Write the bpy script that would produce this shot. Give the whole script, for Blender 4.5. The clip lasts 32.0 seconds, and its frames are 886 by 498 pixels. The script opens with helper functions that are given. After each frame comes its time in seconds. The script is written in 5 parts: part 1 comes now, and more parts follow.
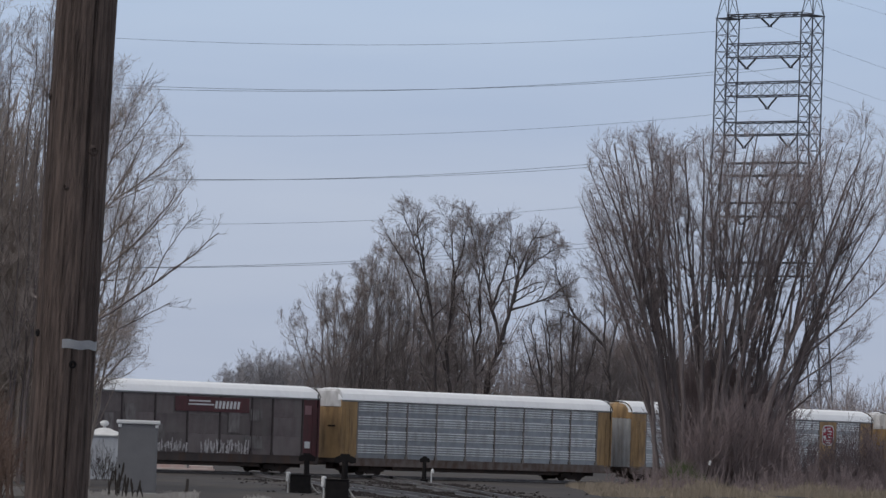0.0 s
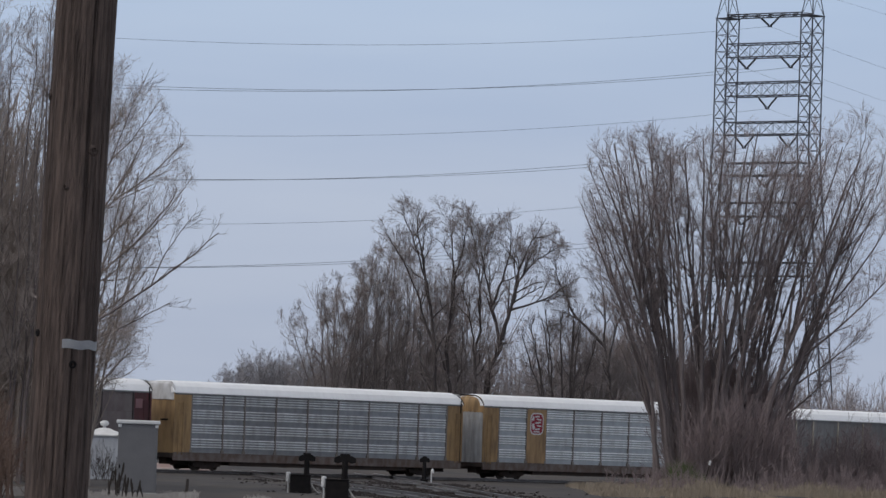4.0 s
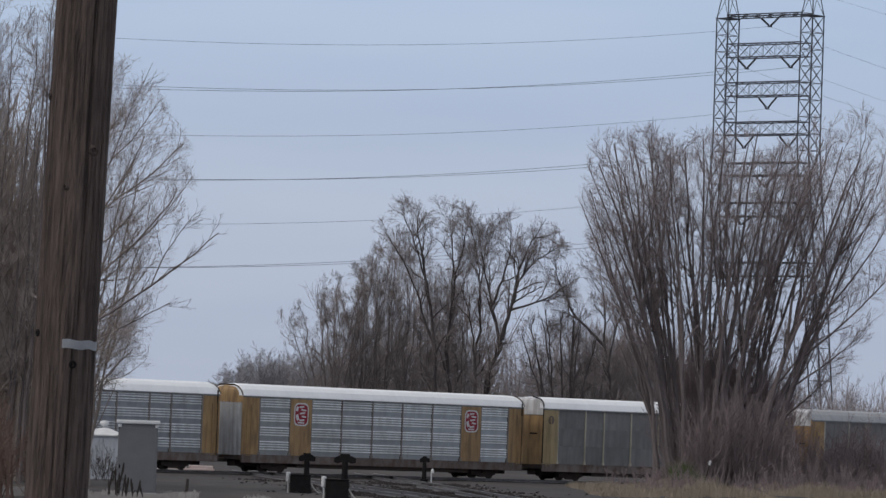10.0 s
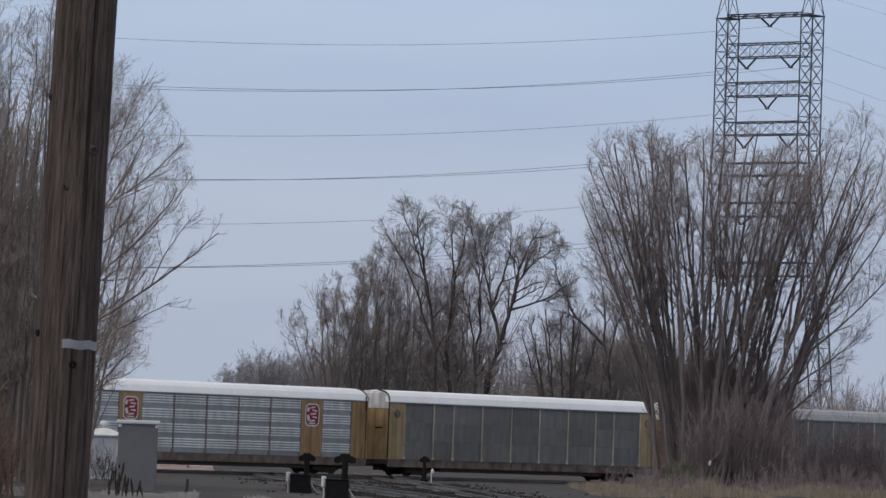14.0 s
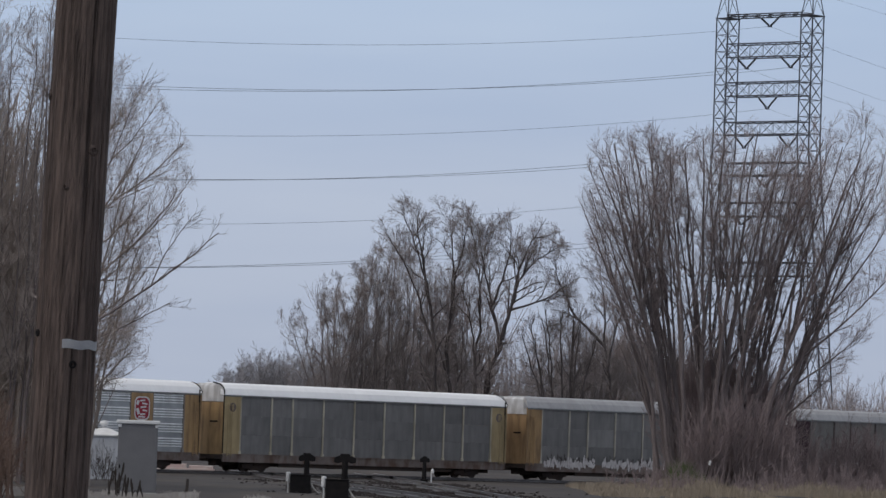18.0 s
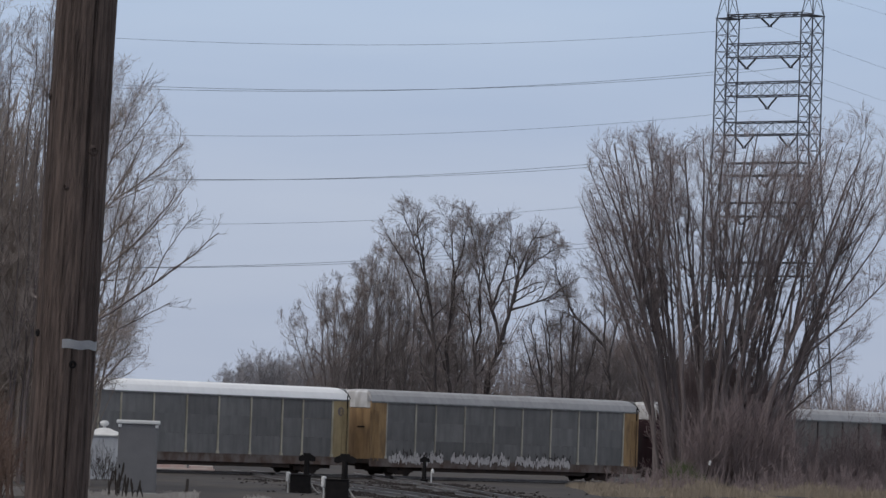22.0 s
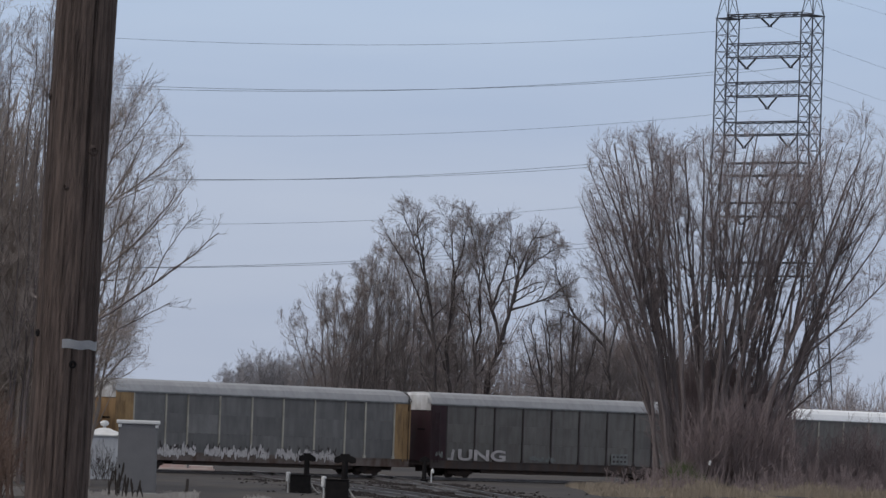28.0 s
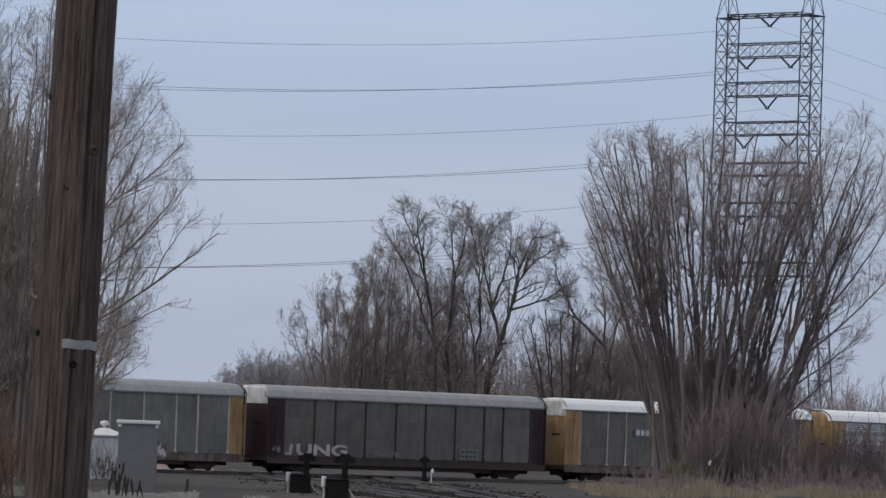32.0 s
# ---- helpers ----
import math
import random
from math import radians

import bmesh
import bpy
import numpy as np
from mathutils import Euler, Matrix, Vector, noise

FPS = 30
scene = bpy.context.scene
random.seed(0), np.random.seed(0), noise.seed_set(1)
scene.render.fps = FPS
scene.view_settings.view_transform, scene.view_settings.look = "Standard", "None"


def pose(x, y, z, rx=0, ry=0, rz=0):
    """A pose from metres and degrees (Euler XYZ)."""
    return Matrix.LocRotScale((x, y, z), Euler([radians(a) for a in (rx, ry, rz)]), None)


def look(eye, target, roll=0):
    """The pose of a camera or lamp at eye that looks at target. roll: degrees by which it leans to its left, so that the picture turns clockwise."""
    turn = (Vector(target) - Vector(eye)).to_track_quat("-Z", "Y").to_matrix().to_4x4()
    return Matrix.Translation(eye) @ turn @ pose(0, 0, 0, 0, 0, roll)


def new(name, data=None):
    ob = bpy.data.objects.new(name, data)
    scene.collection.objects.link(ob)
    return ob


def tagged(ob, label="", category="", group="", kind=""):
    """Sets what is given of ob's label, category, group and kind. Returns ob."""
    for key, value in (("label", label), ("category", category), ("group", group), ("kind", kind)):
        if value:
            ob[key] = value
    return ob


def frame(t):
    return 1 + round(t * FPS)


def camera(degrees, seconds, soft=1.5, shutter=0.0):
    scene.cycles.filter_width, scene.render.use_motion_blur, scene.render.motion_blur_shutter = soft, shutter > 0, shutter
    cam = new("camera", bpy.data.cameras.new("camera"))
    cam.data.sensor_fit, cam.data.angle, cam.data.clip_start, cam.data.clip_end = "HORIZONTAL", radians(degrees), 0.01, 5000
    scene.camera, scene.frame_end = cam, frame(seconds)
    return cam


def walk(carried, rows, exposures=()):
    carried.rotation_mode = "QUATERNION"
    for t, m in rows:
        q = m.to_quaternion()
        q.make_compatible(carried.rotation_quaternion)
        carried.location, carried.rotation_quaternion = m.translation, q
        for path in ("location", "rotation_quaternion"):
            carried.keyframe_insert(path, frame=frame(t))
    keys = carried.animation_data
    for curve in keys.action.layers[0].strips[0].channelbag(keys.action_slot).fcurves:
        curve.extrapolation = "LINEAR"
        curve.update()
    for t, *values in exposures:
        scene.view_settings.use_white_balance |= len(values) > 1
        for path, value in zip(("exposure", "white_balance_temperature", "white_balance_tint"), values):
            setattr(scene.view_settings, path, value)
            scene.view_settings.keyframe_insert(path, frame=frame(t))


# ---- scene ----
# ---------------------------------------------------------------- camera
cam = camera(9.955, 32.0, soft=1.5)
EYE = (0.0, 0.0, 2.2)
AIM = (0.0, math.cos(radians(2.207)), 2.2 + math.sin(radians(2.207)))
walk(cam, [(0.0, look(EYE, AIM, 1.99)), (32.0, look(EYE, AIM, 1.99))])

# ---------------------------------------------------------------- world and sun (bright overcast)
SUN_EL, SUN_AZ = radians(42), radians(-118)
world = bpy.data.worlds.new("overcast_sky")
scene.world = world
world.use_nodes = True
wn, wl = world.node_tree.nodes, world.node_tree.links
wn.clear()
w_out = wn.new("ShaderNodeOutputWorld")
w_mix = wn.new("ShaderNodeMixShader")
w_sky = wn.new("ShaderNodeTexSky")
w_sky.sky_type = "NISHITA"
w_sky.sun_disc = False
w_sky.sun_elevation, w_sky.sun_rotation = SUN_EL, SUN_AZ
w_sky.air_density, w_sky.dust_density = 1.0, 2.0
w_bg1 = wn.new("ShaderNodeBackground")
w_bg1.inputs["Strength"].default_value = 0.10
wl.new(w_sky.outputs["Color"], w_bg1.inputs["Color"])
w_geo = wn.new("ShaderNodeTexCoord")
w_sep = wn.new("ShaderNodeSeparateXYZ")
wl.new(w_geo.outputs["Generated"], w_sep.inputs["Vector"])
w_ramp = wn.new("ShaderNodeValToRGB")
w_ramp.color_ramp.elements[0].position = 0.0
w_ramp.color_ramp.elements[0].color = (0.455, 0.51, 0.635, 1)
w_ramp.color_ramp.elements[1].position = 0.6
w_ramp.color_ramp.elements[1].color = (0.615, 0.62, 0.645, 1)
w_e = w_ramp.color_ramp.elements.new(0.05)
w_e.color = (0.455, 0.525, 0.68, 1)
w_e = w_ramp.color_ramp.elements.new(0.10)
w_e.color = (0.455, 0.57, 0.765, 1)
w_e = w_ramp.color_ramp.elements.new(0.22)
w_e.color = (0.52, 0.57, 0.68, 1)
wl.new(w_sep.outputs["Z"], w_ramp.inputs["Fac"])
w_map = wn.new("ShaderNodeMapping")
w_map.inputs["Scale"].default_value = (6.0, 6.0, 42.0)
wl.new(w_geo.outputs["Generated"], w_map.inputs["Vector"])
w_noise = wn.new("ShaderNodeTexNoise")
w_noise.inputs["Scale"].default_value = 1.3
w_noise.inputs["Detail"].default_value = 3.0
wl.new(w_map.outputs["Vector"], w_noise.inputs["Vector"])
w_cl = wn.new("ShaderNodeValToRGB")
w_cl.color_ramp.elements[0].position, w_cl.color_ramp.elements[0].color = 0.3, (0.93, 0.95, 0.98, 1)
w_cl.color_ramp.elements[1].position, w_cl.color_ramp.elements[1].color = 0.7, (1.06, 1.05, 1.03, 1)
wl.new(w_noise.outputs["Fac"], w_cl.inputs["Fac"])
w_mul = wn.new("ShaderNodeMix")
w_mul.data_type, w_mul.blend_type = "RGBA", "MULTIPLY"
w_mul.inputs[0].default_value = 1.0
wl.new(w_ramp.outputs["Color"], w_mul.inputs[6])
wl.new(w_cl.outputs["Color"], w_mul.inputs[7])
w_bg2 = wn.new("ShaderNodeBackground")
w_bg2.inputs["Strength"].default_value = 1.0
wl.new(w_mul.outputs[2], w_bg2.inputs["Color"])
w_mix.inputs["Fac"].default_value = 0.88
wl.new(w_bg1.outputs["Background"], w_mix.inputs[1])
wl.new(w_bg2.outputs["Background"], w_mix.inputs[2])
wl.new(w_mix.outputs["Shader"], w_out.inputs["Surface"])

sun = new("sun", bpy.data.lights.new("sun", "SUN"))
sun.data.energy, sun.data.angle, sun.data.color = 0.85, radians(30), (1.0, 0.93, 0.85)
sun.matrix_world = look((math.sin(SUN_AZ) * 50, math.cos(SUN_AZ) * 50, 45), (0, 0, 0))
scene.view_settings.exposure = 0.0


# ---------------------------------------------------------------- materials
def mat(name, c1, c2, scale=3.0, rough=0.75, metal=0.0, stretch=(1, 1, 1), bump=0.15, fine=12.0, dirt=None, dirt_amt=0.0,
        dirt_scale=(0.6, 0.6, 0.12), rnd=0.0, coords="Object", spec=0.3):
    """A surface of two tones mixed by coarse and fine noise, with streaks of dirt, a random tone for each piece and a fine relief."""
    m = bpy.data.materials.new(name)
    m.use_nodes = True
    n, l = m.node_tree.nodes, m.node_tree.links
    b = n["Principled BSDF"]
    tc = n.new("ShaderNodeTexCoord")
    info = n.new("ShaderNodeObjectInfo")
    off = n.new("ShaderNodeVectorMath")
    off.operation = "ADD"
    if coords == "Object":
        sc = n.new("ShaderNodeVectorMath")
        sc.operation = "SCALE"
        sc.inputs["Scale"].default_value = 37.0
        comb = n.new("ShaderNodeCombineXYZ")
        l.new(info.outputs["Random"], comb.inputs[0])
        l.new(info.outputs["Random"], comb.inputs[1])
        l.new(comb.outputs[0], sc.inputs[0])
        l.new(sc.outputs[0], off.inputs[1])
        l.new(tc.outputs["Object"], off.inputs[0])
    else:
        g = n.new("ShaderNodeNewGeometry")
        l.new(g.outputs["Position"], off.inputs[0])
    mp = n.new("ShaderNodeMapping")
    mp.inputs["Scale"].default_value = stretch
    l.new(off.outputs[0], mp.inputs["Vector"])
    n1 = n.new("ShaderNodeTexNoise")
    n1.inputs["Scale"].default_value, n1.inputs["Detail"].default_value = scale, 5.0
    n2 = n.new("ShaderNodeTexNoise")
    n2.inputs["Scale"].default_value, n2.inputs["Detail"].default_value = scale * fine, 3.0
    l.new(mp.outputs[0], n1.inputs["Vector"])
    l.new(mp.outputs[0], n2.inputs["Vector"])
    add = n.new("ShaderNodeMath")
    add.operation = "MULTIPLY_ADD"
    add.inputs[1].default_value = 0.35
    l.new(n2.outputs["Fac"], add.inputs[0])
    l.new(n1.outputs["Fac"], add.inputs[2])
    mr = n.new("ShaderNodeMapRange")
    mr.inputs["From Min"].default_value, mr.inputs["From Max"].default_value = 0.45, 0.9
    l.new(add.outputs[0], mr.inputs["Value"])
    mix = n.new("ShaderNodeMix")
    mix.data_type = "RGBA"
    mix.inputs[6].default_value, mix.inputs[7].default_value = (*c1, 1), (*c2, 1)
    l.new(mr.outputs[0], mix.inputs[0])
    col = mix.outputs[2]
    if dirt:
        md = n.new("ShaderNodeMapping")
        md.inputs["Scale"].default_value = dirt_scale
        l.new(off.outputs[0], md.inputs["Vector"])
        n3 = n.new("ShaderNodeTexNoise")
        n3.inputs["Scale"].default_value, n3.inputs["Detail"].default_value = 4.0, 4.0
        l.new(md.outputs[0], n3.inputs["Vector"])
        r3 = n.new("ShaderNodeMapRange")
        r3.inputs["From Min"].default_value, r3.inputs["From Max"].default_value = 0.42, 0.68
        r3.inputs["To Max"].default_value = dirt_amt
        l.new(n3.outputs["Fac"], r3.inputs["Value"])
        m3 = n.new("ShaderNodeMix")
        m3.data_type = "RGBA"
        m3.inputs[7].default_value = (*dirt, 1)
        l.new(r3.outputs[0], m3.inputs[0])
        l.new(col, m3.inputs[6])
        col = m3.outputs[2]
    if rnd:
        hs = n.new("ShaderNodeHueSaturation")
        rr = n.new("ShaderNodeMapRange")
        rr.inputs["To Min"].default_value, rr.inputs["To Max"].default_value = 1 - rnd, 1 + rnd
        l.new(info.outputs["Random"], rr.inputs["Value"])
        l.new(rr.outputs[0], hs.inputs["Value"])
        l.new(col, hs.inputs["Color"])
        col = hs.outputs["Color"]
    l.new(col, b.inputs["Base Color"])
    b.inputs["Roughness"].default_value, b.inputs["Metallic"].default_value = rough, metal
    b.inputs["Specular IOR Level"].default_value = spec
    if bump:
        bp = n.new("ShaderNodeBump")
        bp.inputs["Strength"].default_value, bp.inputs["Distance"].default_value = bump, 0.02
        l.new(n2.outputs["Fac"], bp.inputs["Height"])
        l.new(bp.outputs[0], b.inputs["Normal"])
    return m


RUST = (0.10, 0.055, 0.035)
GRIME = (0.07, 0.06, 0.055)
M = dict(
    yellow=mat("yellow_paint", (0.445, 0.29, 0.138), (0.335, 0.218, 0.112), 1.2, 0.6, dirt=(0.13, 0.085, 0.05), dirt_amt=0.7, rnd=0.08),
    orange=mat("orange_paint", (0.44, 0.285, 0.145), (0.35, 0.225, 0.12), 1.2, 0.6, dirt=(0.13, 0.085, 0.05), dirt_amt=0.6),
    brightyel=mat("pale_yellow_paint", (0.44, 0.345, 0.195), (0.36, 0.28, 0.155), 1.5, 0.6, dirt=(0.14, 0.11, 0.06), dirt_amt=0.5),
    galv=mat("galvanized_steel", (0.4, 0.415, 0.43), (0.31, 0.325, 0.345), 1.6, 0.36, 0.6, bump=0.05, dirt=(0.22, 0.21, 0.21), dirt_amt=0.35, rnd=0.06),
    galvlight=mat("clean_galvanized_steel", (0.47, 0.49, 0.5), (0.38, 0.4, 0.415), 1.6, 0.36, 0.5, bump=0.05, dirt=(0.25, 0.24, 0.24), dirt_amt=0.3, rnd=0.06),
    # Paler copies of galv for the ridges, skylight painted into their colour.
    ridgelit_dull=mat("skylit_dulled_slats", (0.76, 0.77, 0.79), (0.64, 0.65, 0.67), 1.6, 0.4, 0.25, bump=0.03, dirt=(0.3, 0.28, 0.28), dirt_amt=0.5, rnd=0.08),
    ridgelit_bright=mat("skylit_bright_slats", (0.88, 0.89, 0.90), (0.78, 0.79, 0.81), 1.6, 0.4, 0.25, bump=0.03, dirt=(0.42, 0.41, 0.41), dirt_amt=0.45, rnd=0.06),
    clod=mat("dark_cinder_clods", (0.036, 0.03, 0.029), (0.022, 0.018, 0.018), 0.8, 0.95, bump=0.3, coords="World"),
    doorgrey=mat("pale_grey_door", (0.50, 0.51, 0.52), (0.40, 0.41, 0.42), 1.6, 0.5, 0.1, bump=0.05, dirt=(0.2, 0.19, 0.18), dirt_amt=0.5),
    greypanel=mat("dull_grey_panel", (0.222, 0.218, 0.216), (0.172, 0.17, 0.17), 0.8, 0.6, 0.1, dirt=(0.10, 0.10, 0.10), dirt_amt=0.4, rnd=0.15),
    brownpanel=mat("grimy_brown_panel", (0.18, 0.152, 0.15), (0.12, 0.098, 0.1), 0.9, 0.7, dirt=(0.20, 0.19, 0.18), dirt_amt=0.35, rnd=0.22),
    dustpanel=mat("dusty_dark_panel", (0.18, 0.172, 0.155), (0.13, 0.122, 0.112), 0.8, 0.42, dirt=(0.085, 0.065, 0.06), dirt_amt=0.5, rnd=0.10, spec=0.5),
    roofwhite=mat("white_roof", (0.92, 0.93, 0.94), (0.85, 0.86, 0.88), 0.5, 0.5, bump=0.03, dirt=(0.62, 0.62, 0.63), dirt_amt=0.12, dirt_scale=(0.8, 0.2, 0.2)),
    roofgrey=mat("weathered_grey_roof", (0.38, 0.385, 0.4), (0.3, 0.305, 0.32), 0.6, 0.6, 0.1, dirt=(0.2, 0.19, 0.19), dirt_amt=0.25, dirt_scale=(0.8, 0.2, 0.2)),
    hood=mat("white_end_cover", (0.66, 0.66, 0.67), (0.5, 0.5, 0.51), 2.0, 0.7, dirt=(0.25, 0.23, 0.21), dirt_amt=0.6),
    maroon=mat("dark_maroon_paint", (0.034, 0.015, 0.021), (0.05, 0.022, 0.028), 1.2, 0.6, dirt=(0.04, 0.03, 0.03), dirt_amt=0.6),
    redpatch=mat("faded_red_paint", (0.125, 0.045, 0.05), (0.095, 0.04, 0.045), 1.5, 0.6, dirt=(0.06, 0.04, 0.04), dirt_amt=0.5),
    posttan=mat("grimy_tan_post_paint", (0.27, 0.245, 0.225), (0.2, 0.178, 0.163), 2.0, 0.6, dirt=(0.12, 0.09, 0.075), dirt_amt=0.5),
    patchgrey=mat("faded_grey_repaint", (0.23, 0.215, 0.21), (0.165, 0.15, 0.148), 1.6, 0.7, dirt=(0.1, 0.08, 0.08), dirt_amt=0.8, dirt_scale=(1.2, 1.2, 0.3), rnd=0.2),
    pinkplate=mat("faded_pink_paint", (0.3, 0.17, 0.18), (0.22, 0.12, 0.13), 3.0, 0.7),
    post=mat("cream_post_paint", (0.56, 0.53, 0.46), (0.43, 0.405, 0.345), 2.0, 0.6, dirt=(0.15, 0.13, 0.1), dirt_amt=0.6),
    postyel=mat("yellow_post_paint", (0.56, 0.52, 0.42), (0.44, 0.405, 0.325), 2.0, 0.6, dirt=(0.16, 0.13, 0.08), dirt_amt=0.6),
    postgrey=mat("grey_post_paint", (0.24, 0.25, 0.26), (0.17, 0.18, 0.19), 2.0, 0.6, dirt=(0.1, 0.09, 0.08), dirt_amt=0.5),
    postdark=mat("dark_post_paint", (0.07, 0.055, 0.055), (0.05, 0.04, 0.04), 2.0, 0.6),
    sill=mat("rusty_grey_sill", (0.22, 0.185, 0.172), (0.14, 0.115, 0.105), 1.0, 0.8, dirt=RUST, dirt_amt=0.7, dirt_scale=(0.5, 0.5, 0.3)),
    silldark=mat("dark_sill", (0.085, 0.07, 0.065), (0.055, 0.045, 0.045), 1.0, 0.8, dirt=RUST, dirt_amt=0.5),
    under=mat("underframe_grime", (0.046, 0.037, 0.034), (0.06, 0.046, 0.04), 2.0, 0.9, dirt=RUST, dirt_amt=0.3),
    wheel=mat("wheel_steel", (0.05, 0.04, 0.036), (0.08, 0.06, 0.05), 4.0, 0.6, 0.4),
    red=mat("emblem_red", (0.34, 0.03, 0.05), (0.26, 0.028, 0.045), 3.0, 0.5),
    white=mat("white_paint", (0.72, 0.72, 0.72), (0.60, 0.60, 0.60), 3.0, 0.6),
    spray=mat("white_spray_paint", (0.6, 0.575, 0.57), (0.36, 0.335, 0.335), 2.5, 0.8, rnd=0.1),
    spraybright=mat("chalky_white_spray", (0.66, 0.635, 0.63), (0.46, 0.435, 0.435), 2.5, 0.8),
    spraydull=mat("faded_spray_paint", (0.26, 0.27, 0.265), (0.15, 0.16, 0.155), 3.0, 0.8),
    rail=mat("rail_steel", (0.2, 0.188, 0.185), (0.12, 0.108, 0.105), 3.0, 0.4, 0.5),
    tie=mat("weathered_tie", (0.058, 0.05, 0.045), (0.032, 0.027, 0.026), 3.0, 0.9, stretch=(1, 6, 1), rnd=0.25),
    ballast=mat("ballast_stone", (0.038, 0.033, 0.033), (0.021, 0.019, 0.019), 1.3, 0.95, bump=0.8, fine=9, coords="World", dirt=(0.062, 0.052, 0.048), dirt_amt=0.6, dirt_scale=(0.12, 0.03, 0.1)),
    paleroad=mat("pale_gravel", (0.34, 0.31, 0.3), (0.26, 0.24, 0.23), 1.0, 0.95, bump=0.5, coords="World"),
    box_grey=mat("aluminium_cabinet", (0.19, 0.188, 0.193), (0.16, 0.158, 0.164), 1.5, 0.45, 0.25, bump=0.05),
    box_white=mat("white_cabinet_paint", (0.5, 0.52, 0.56), (0.4, 0.42, 0.46), 1.2, 0.6, dirt=(0.3, 0.3, 0.3), dirt_amt=0.4),
    concrete=mat("concrete", (0.42, 0.41, 0.39), (0.32, 0.31, 0.30), 3.0, 0.9),
    black=mat("black_iron", (0.012, 0.011, 0.012), (0.02, 0.018, 0.018), 4.0, 0.85, 0.0, spec=0.1),
    lattice=mat("galvanized_lattice", (0.1, 0.107, 0.13), (0.072, 0.078, 0.095), 2.0, 0.6, 0.2),
    glass_ins=mat("dark_insulator", (0.03, 0.033, 0.04), (0.02, 0.023, 0.03), 4.0, 0.4),
    wire=mat("dull_conductor", (0.14, 0.16, 0.19), (0.11, 0.13, 0.16), 2.0, 0.6, 0.2, bump=0),
    strap=mat("zinc_strap", (0.38, 0.385, 0.4), (0.27, 0.275, 0.29), 8.0, 0.5, 0.3),
    bark_big=mat("grey_brown_bark", (0.205, 0.172, 0.169), (0.135, 0.113, 0.111), 1.5, 0.95, bump=0.4, stretch=(3, 3, 0.6), coords="World"),
    twig_big=mat("grey_twigs", (0.345, 0.288, 0.28), (0.26, 0.216, 0.21), 0.6, 0.95, bump=0, coords="World"),
    bark_grove=mat("slender_grey_bark", (0.23, 0.197, 0.188), (0.16, 0.137, 0.132), 1.5, 0.95, bump=0.3, stretch=(3, 3, 0.6), coords="World"),
    bark_mid=mat("dark_bark", (0.09, 0.076, 0.075), (0.06, 0.052, 0.051), 1.5, 0.95, bump=0.4, stretch=(3, 3, 0.6), coords="World"),
    twig_mid=mat("hazy_twigs", (0.26, 0.222, 0.214), (0.195, 0.168, 0.163), 0.5, 0.95, bump=0, coords="World"),
    twig_dark=mat("dark_grey_twigs", (0.17, 0.146, 0.143), (0.12, 0.104, 0.102), 0.5, 0.95, bump=0, coords="World"),
    bark_left=mat("pale_grey_bark", (0.35, 0.297, 0.265), (0.23, 0.195, 0.172), 1.5, 0.95, bump=0.4, stretch=(3, 3, 0.6), coords="World"),
    twig_left=mat("pale_twigs", (0.40, 0.345, 0.318), (0.29, 0.247, 0.228), 0.7, 0.95, bump=0, coords="World"),
    # Lightened base colour stands in for air haze over this brush.
    brush_mid=mat("haze_paled_brush", (0.42, 0.372, 0.366), (0.32, 0.283, 0.279), 0.3, 0.95, bump=0, coords="World"),
    # Paler than twig_mid: depth haze put into the grove's twig colour.
    twig_grove=mat("pale_hazy_twigs", (0.33, 0.285, 0.272), (0.25, 0.216, 0.208), 0.5, 0.95, bump=0, coords="World"),
    shrubtall=mat("dull_brown_branches", (0.4, 0.342, 0.305), (0.29, 0.244, 0.216), 0.7, 0.95, bump=0, coords="World"),
    # Paler and greyer than nearer twigs: distance haze is painted into the colour.
    far_twig=mat("haze_paled_far_twigs", (0.36, 0.345, 0.36), (0.29, 0.277, 0.29), 0.3, 0.95, bump=0, coords="World"),
    shrub=mat("brown_shrub_stems", (0.285, 0.228, 0.226), (0.19, 0.15, 0.149), 0.7, 0.95, bump=0, coords="World"),
    shrubred=mat("reddish_shrub_stems", (0.19, 0.13, 0.105), (0.125, 0.085, 0.068), 0.7, 0.95, bump=0, coords="World"),
    dry=mat("dry_grass_blades", (0.37, 0.31, 0.24), (0.22, 0.182, 0.14), 0.5, 0.95, bump=0, coords="World"),
    drypale=mat("bleached_grass", (0.43, 0.41, 0.39), (0.28, 0.262, 0.245), 0.6, 0.95, bump=0, coords="World"),
    pink=mat("pinkish_painted_concrete", (0.52, 0.36, 0.33), (0.55, 0.46, 0.44), 1.5, 0.8, dirt=(0.55, 0.53, 0.52), dirt_amt=0.8, dirt_scale=(0.4, 0.4, 0.8)),
    green=mat("dull_green_leaves", (0.10, 0.125, 0.055), (0.07, 0.085, 0.04), 1.0, 0.9, bump=0, coords="World"),
    weed=mat("dead_dark_stalks", (0.03, 0.025, 0.022), (0.05, 0.04, 0.035), 3.0, 0.95, bump=0, coords="World"),
)


def pole_material():
    """Weathered creosoted pine: long vertical grain, dark checks, grey and brown bands."""
    m = mat("weathered_pole_wood", (0.165, 0.123, 0.106), (0.085, 0.065, 0.059), 4.0, 0.9, stretch=(6.0, 6.0, 0.9), bump=1.0, fine=4.5,
            dirt=(0.03, 0.022, 0.02), dirt_amt=0.8, dirt_scale=(13.0, 13.0, 0.7))
    return m


M["pole"] = pole_material()


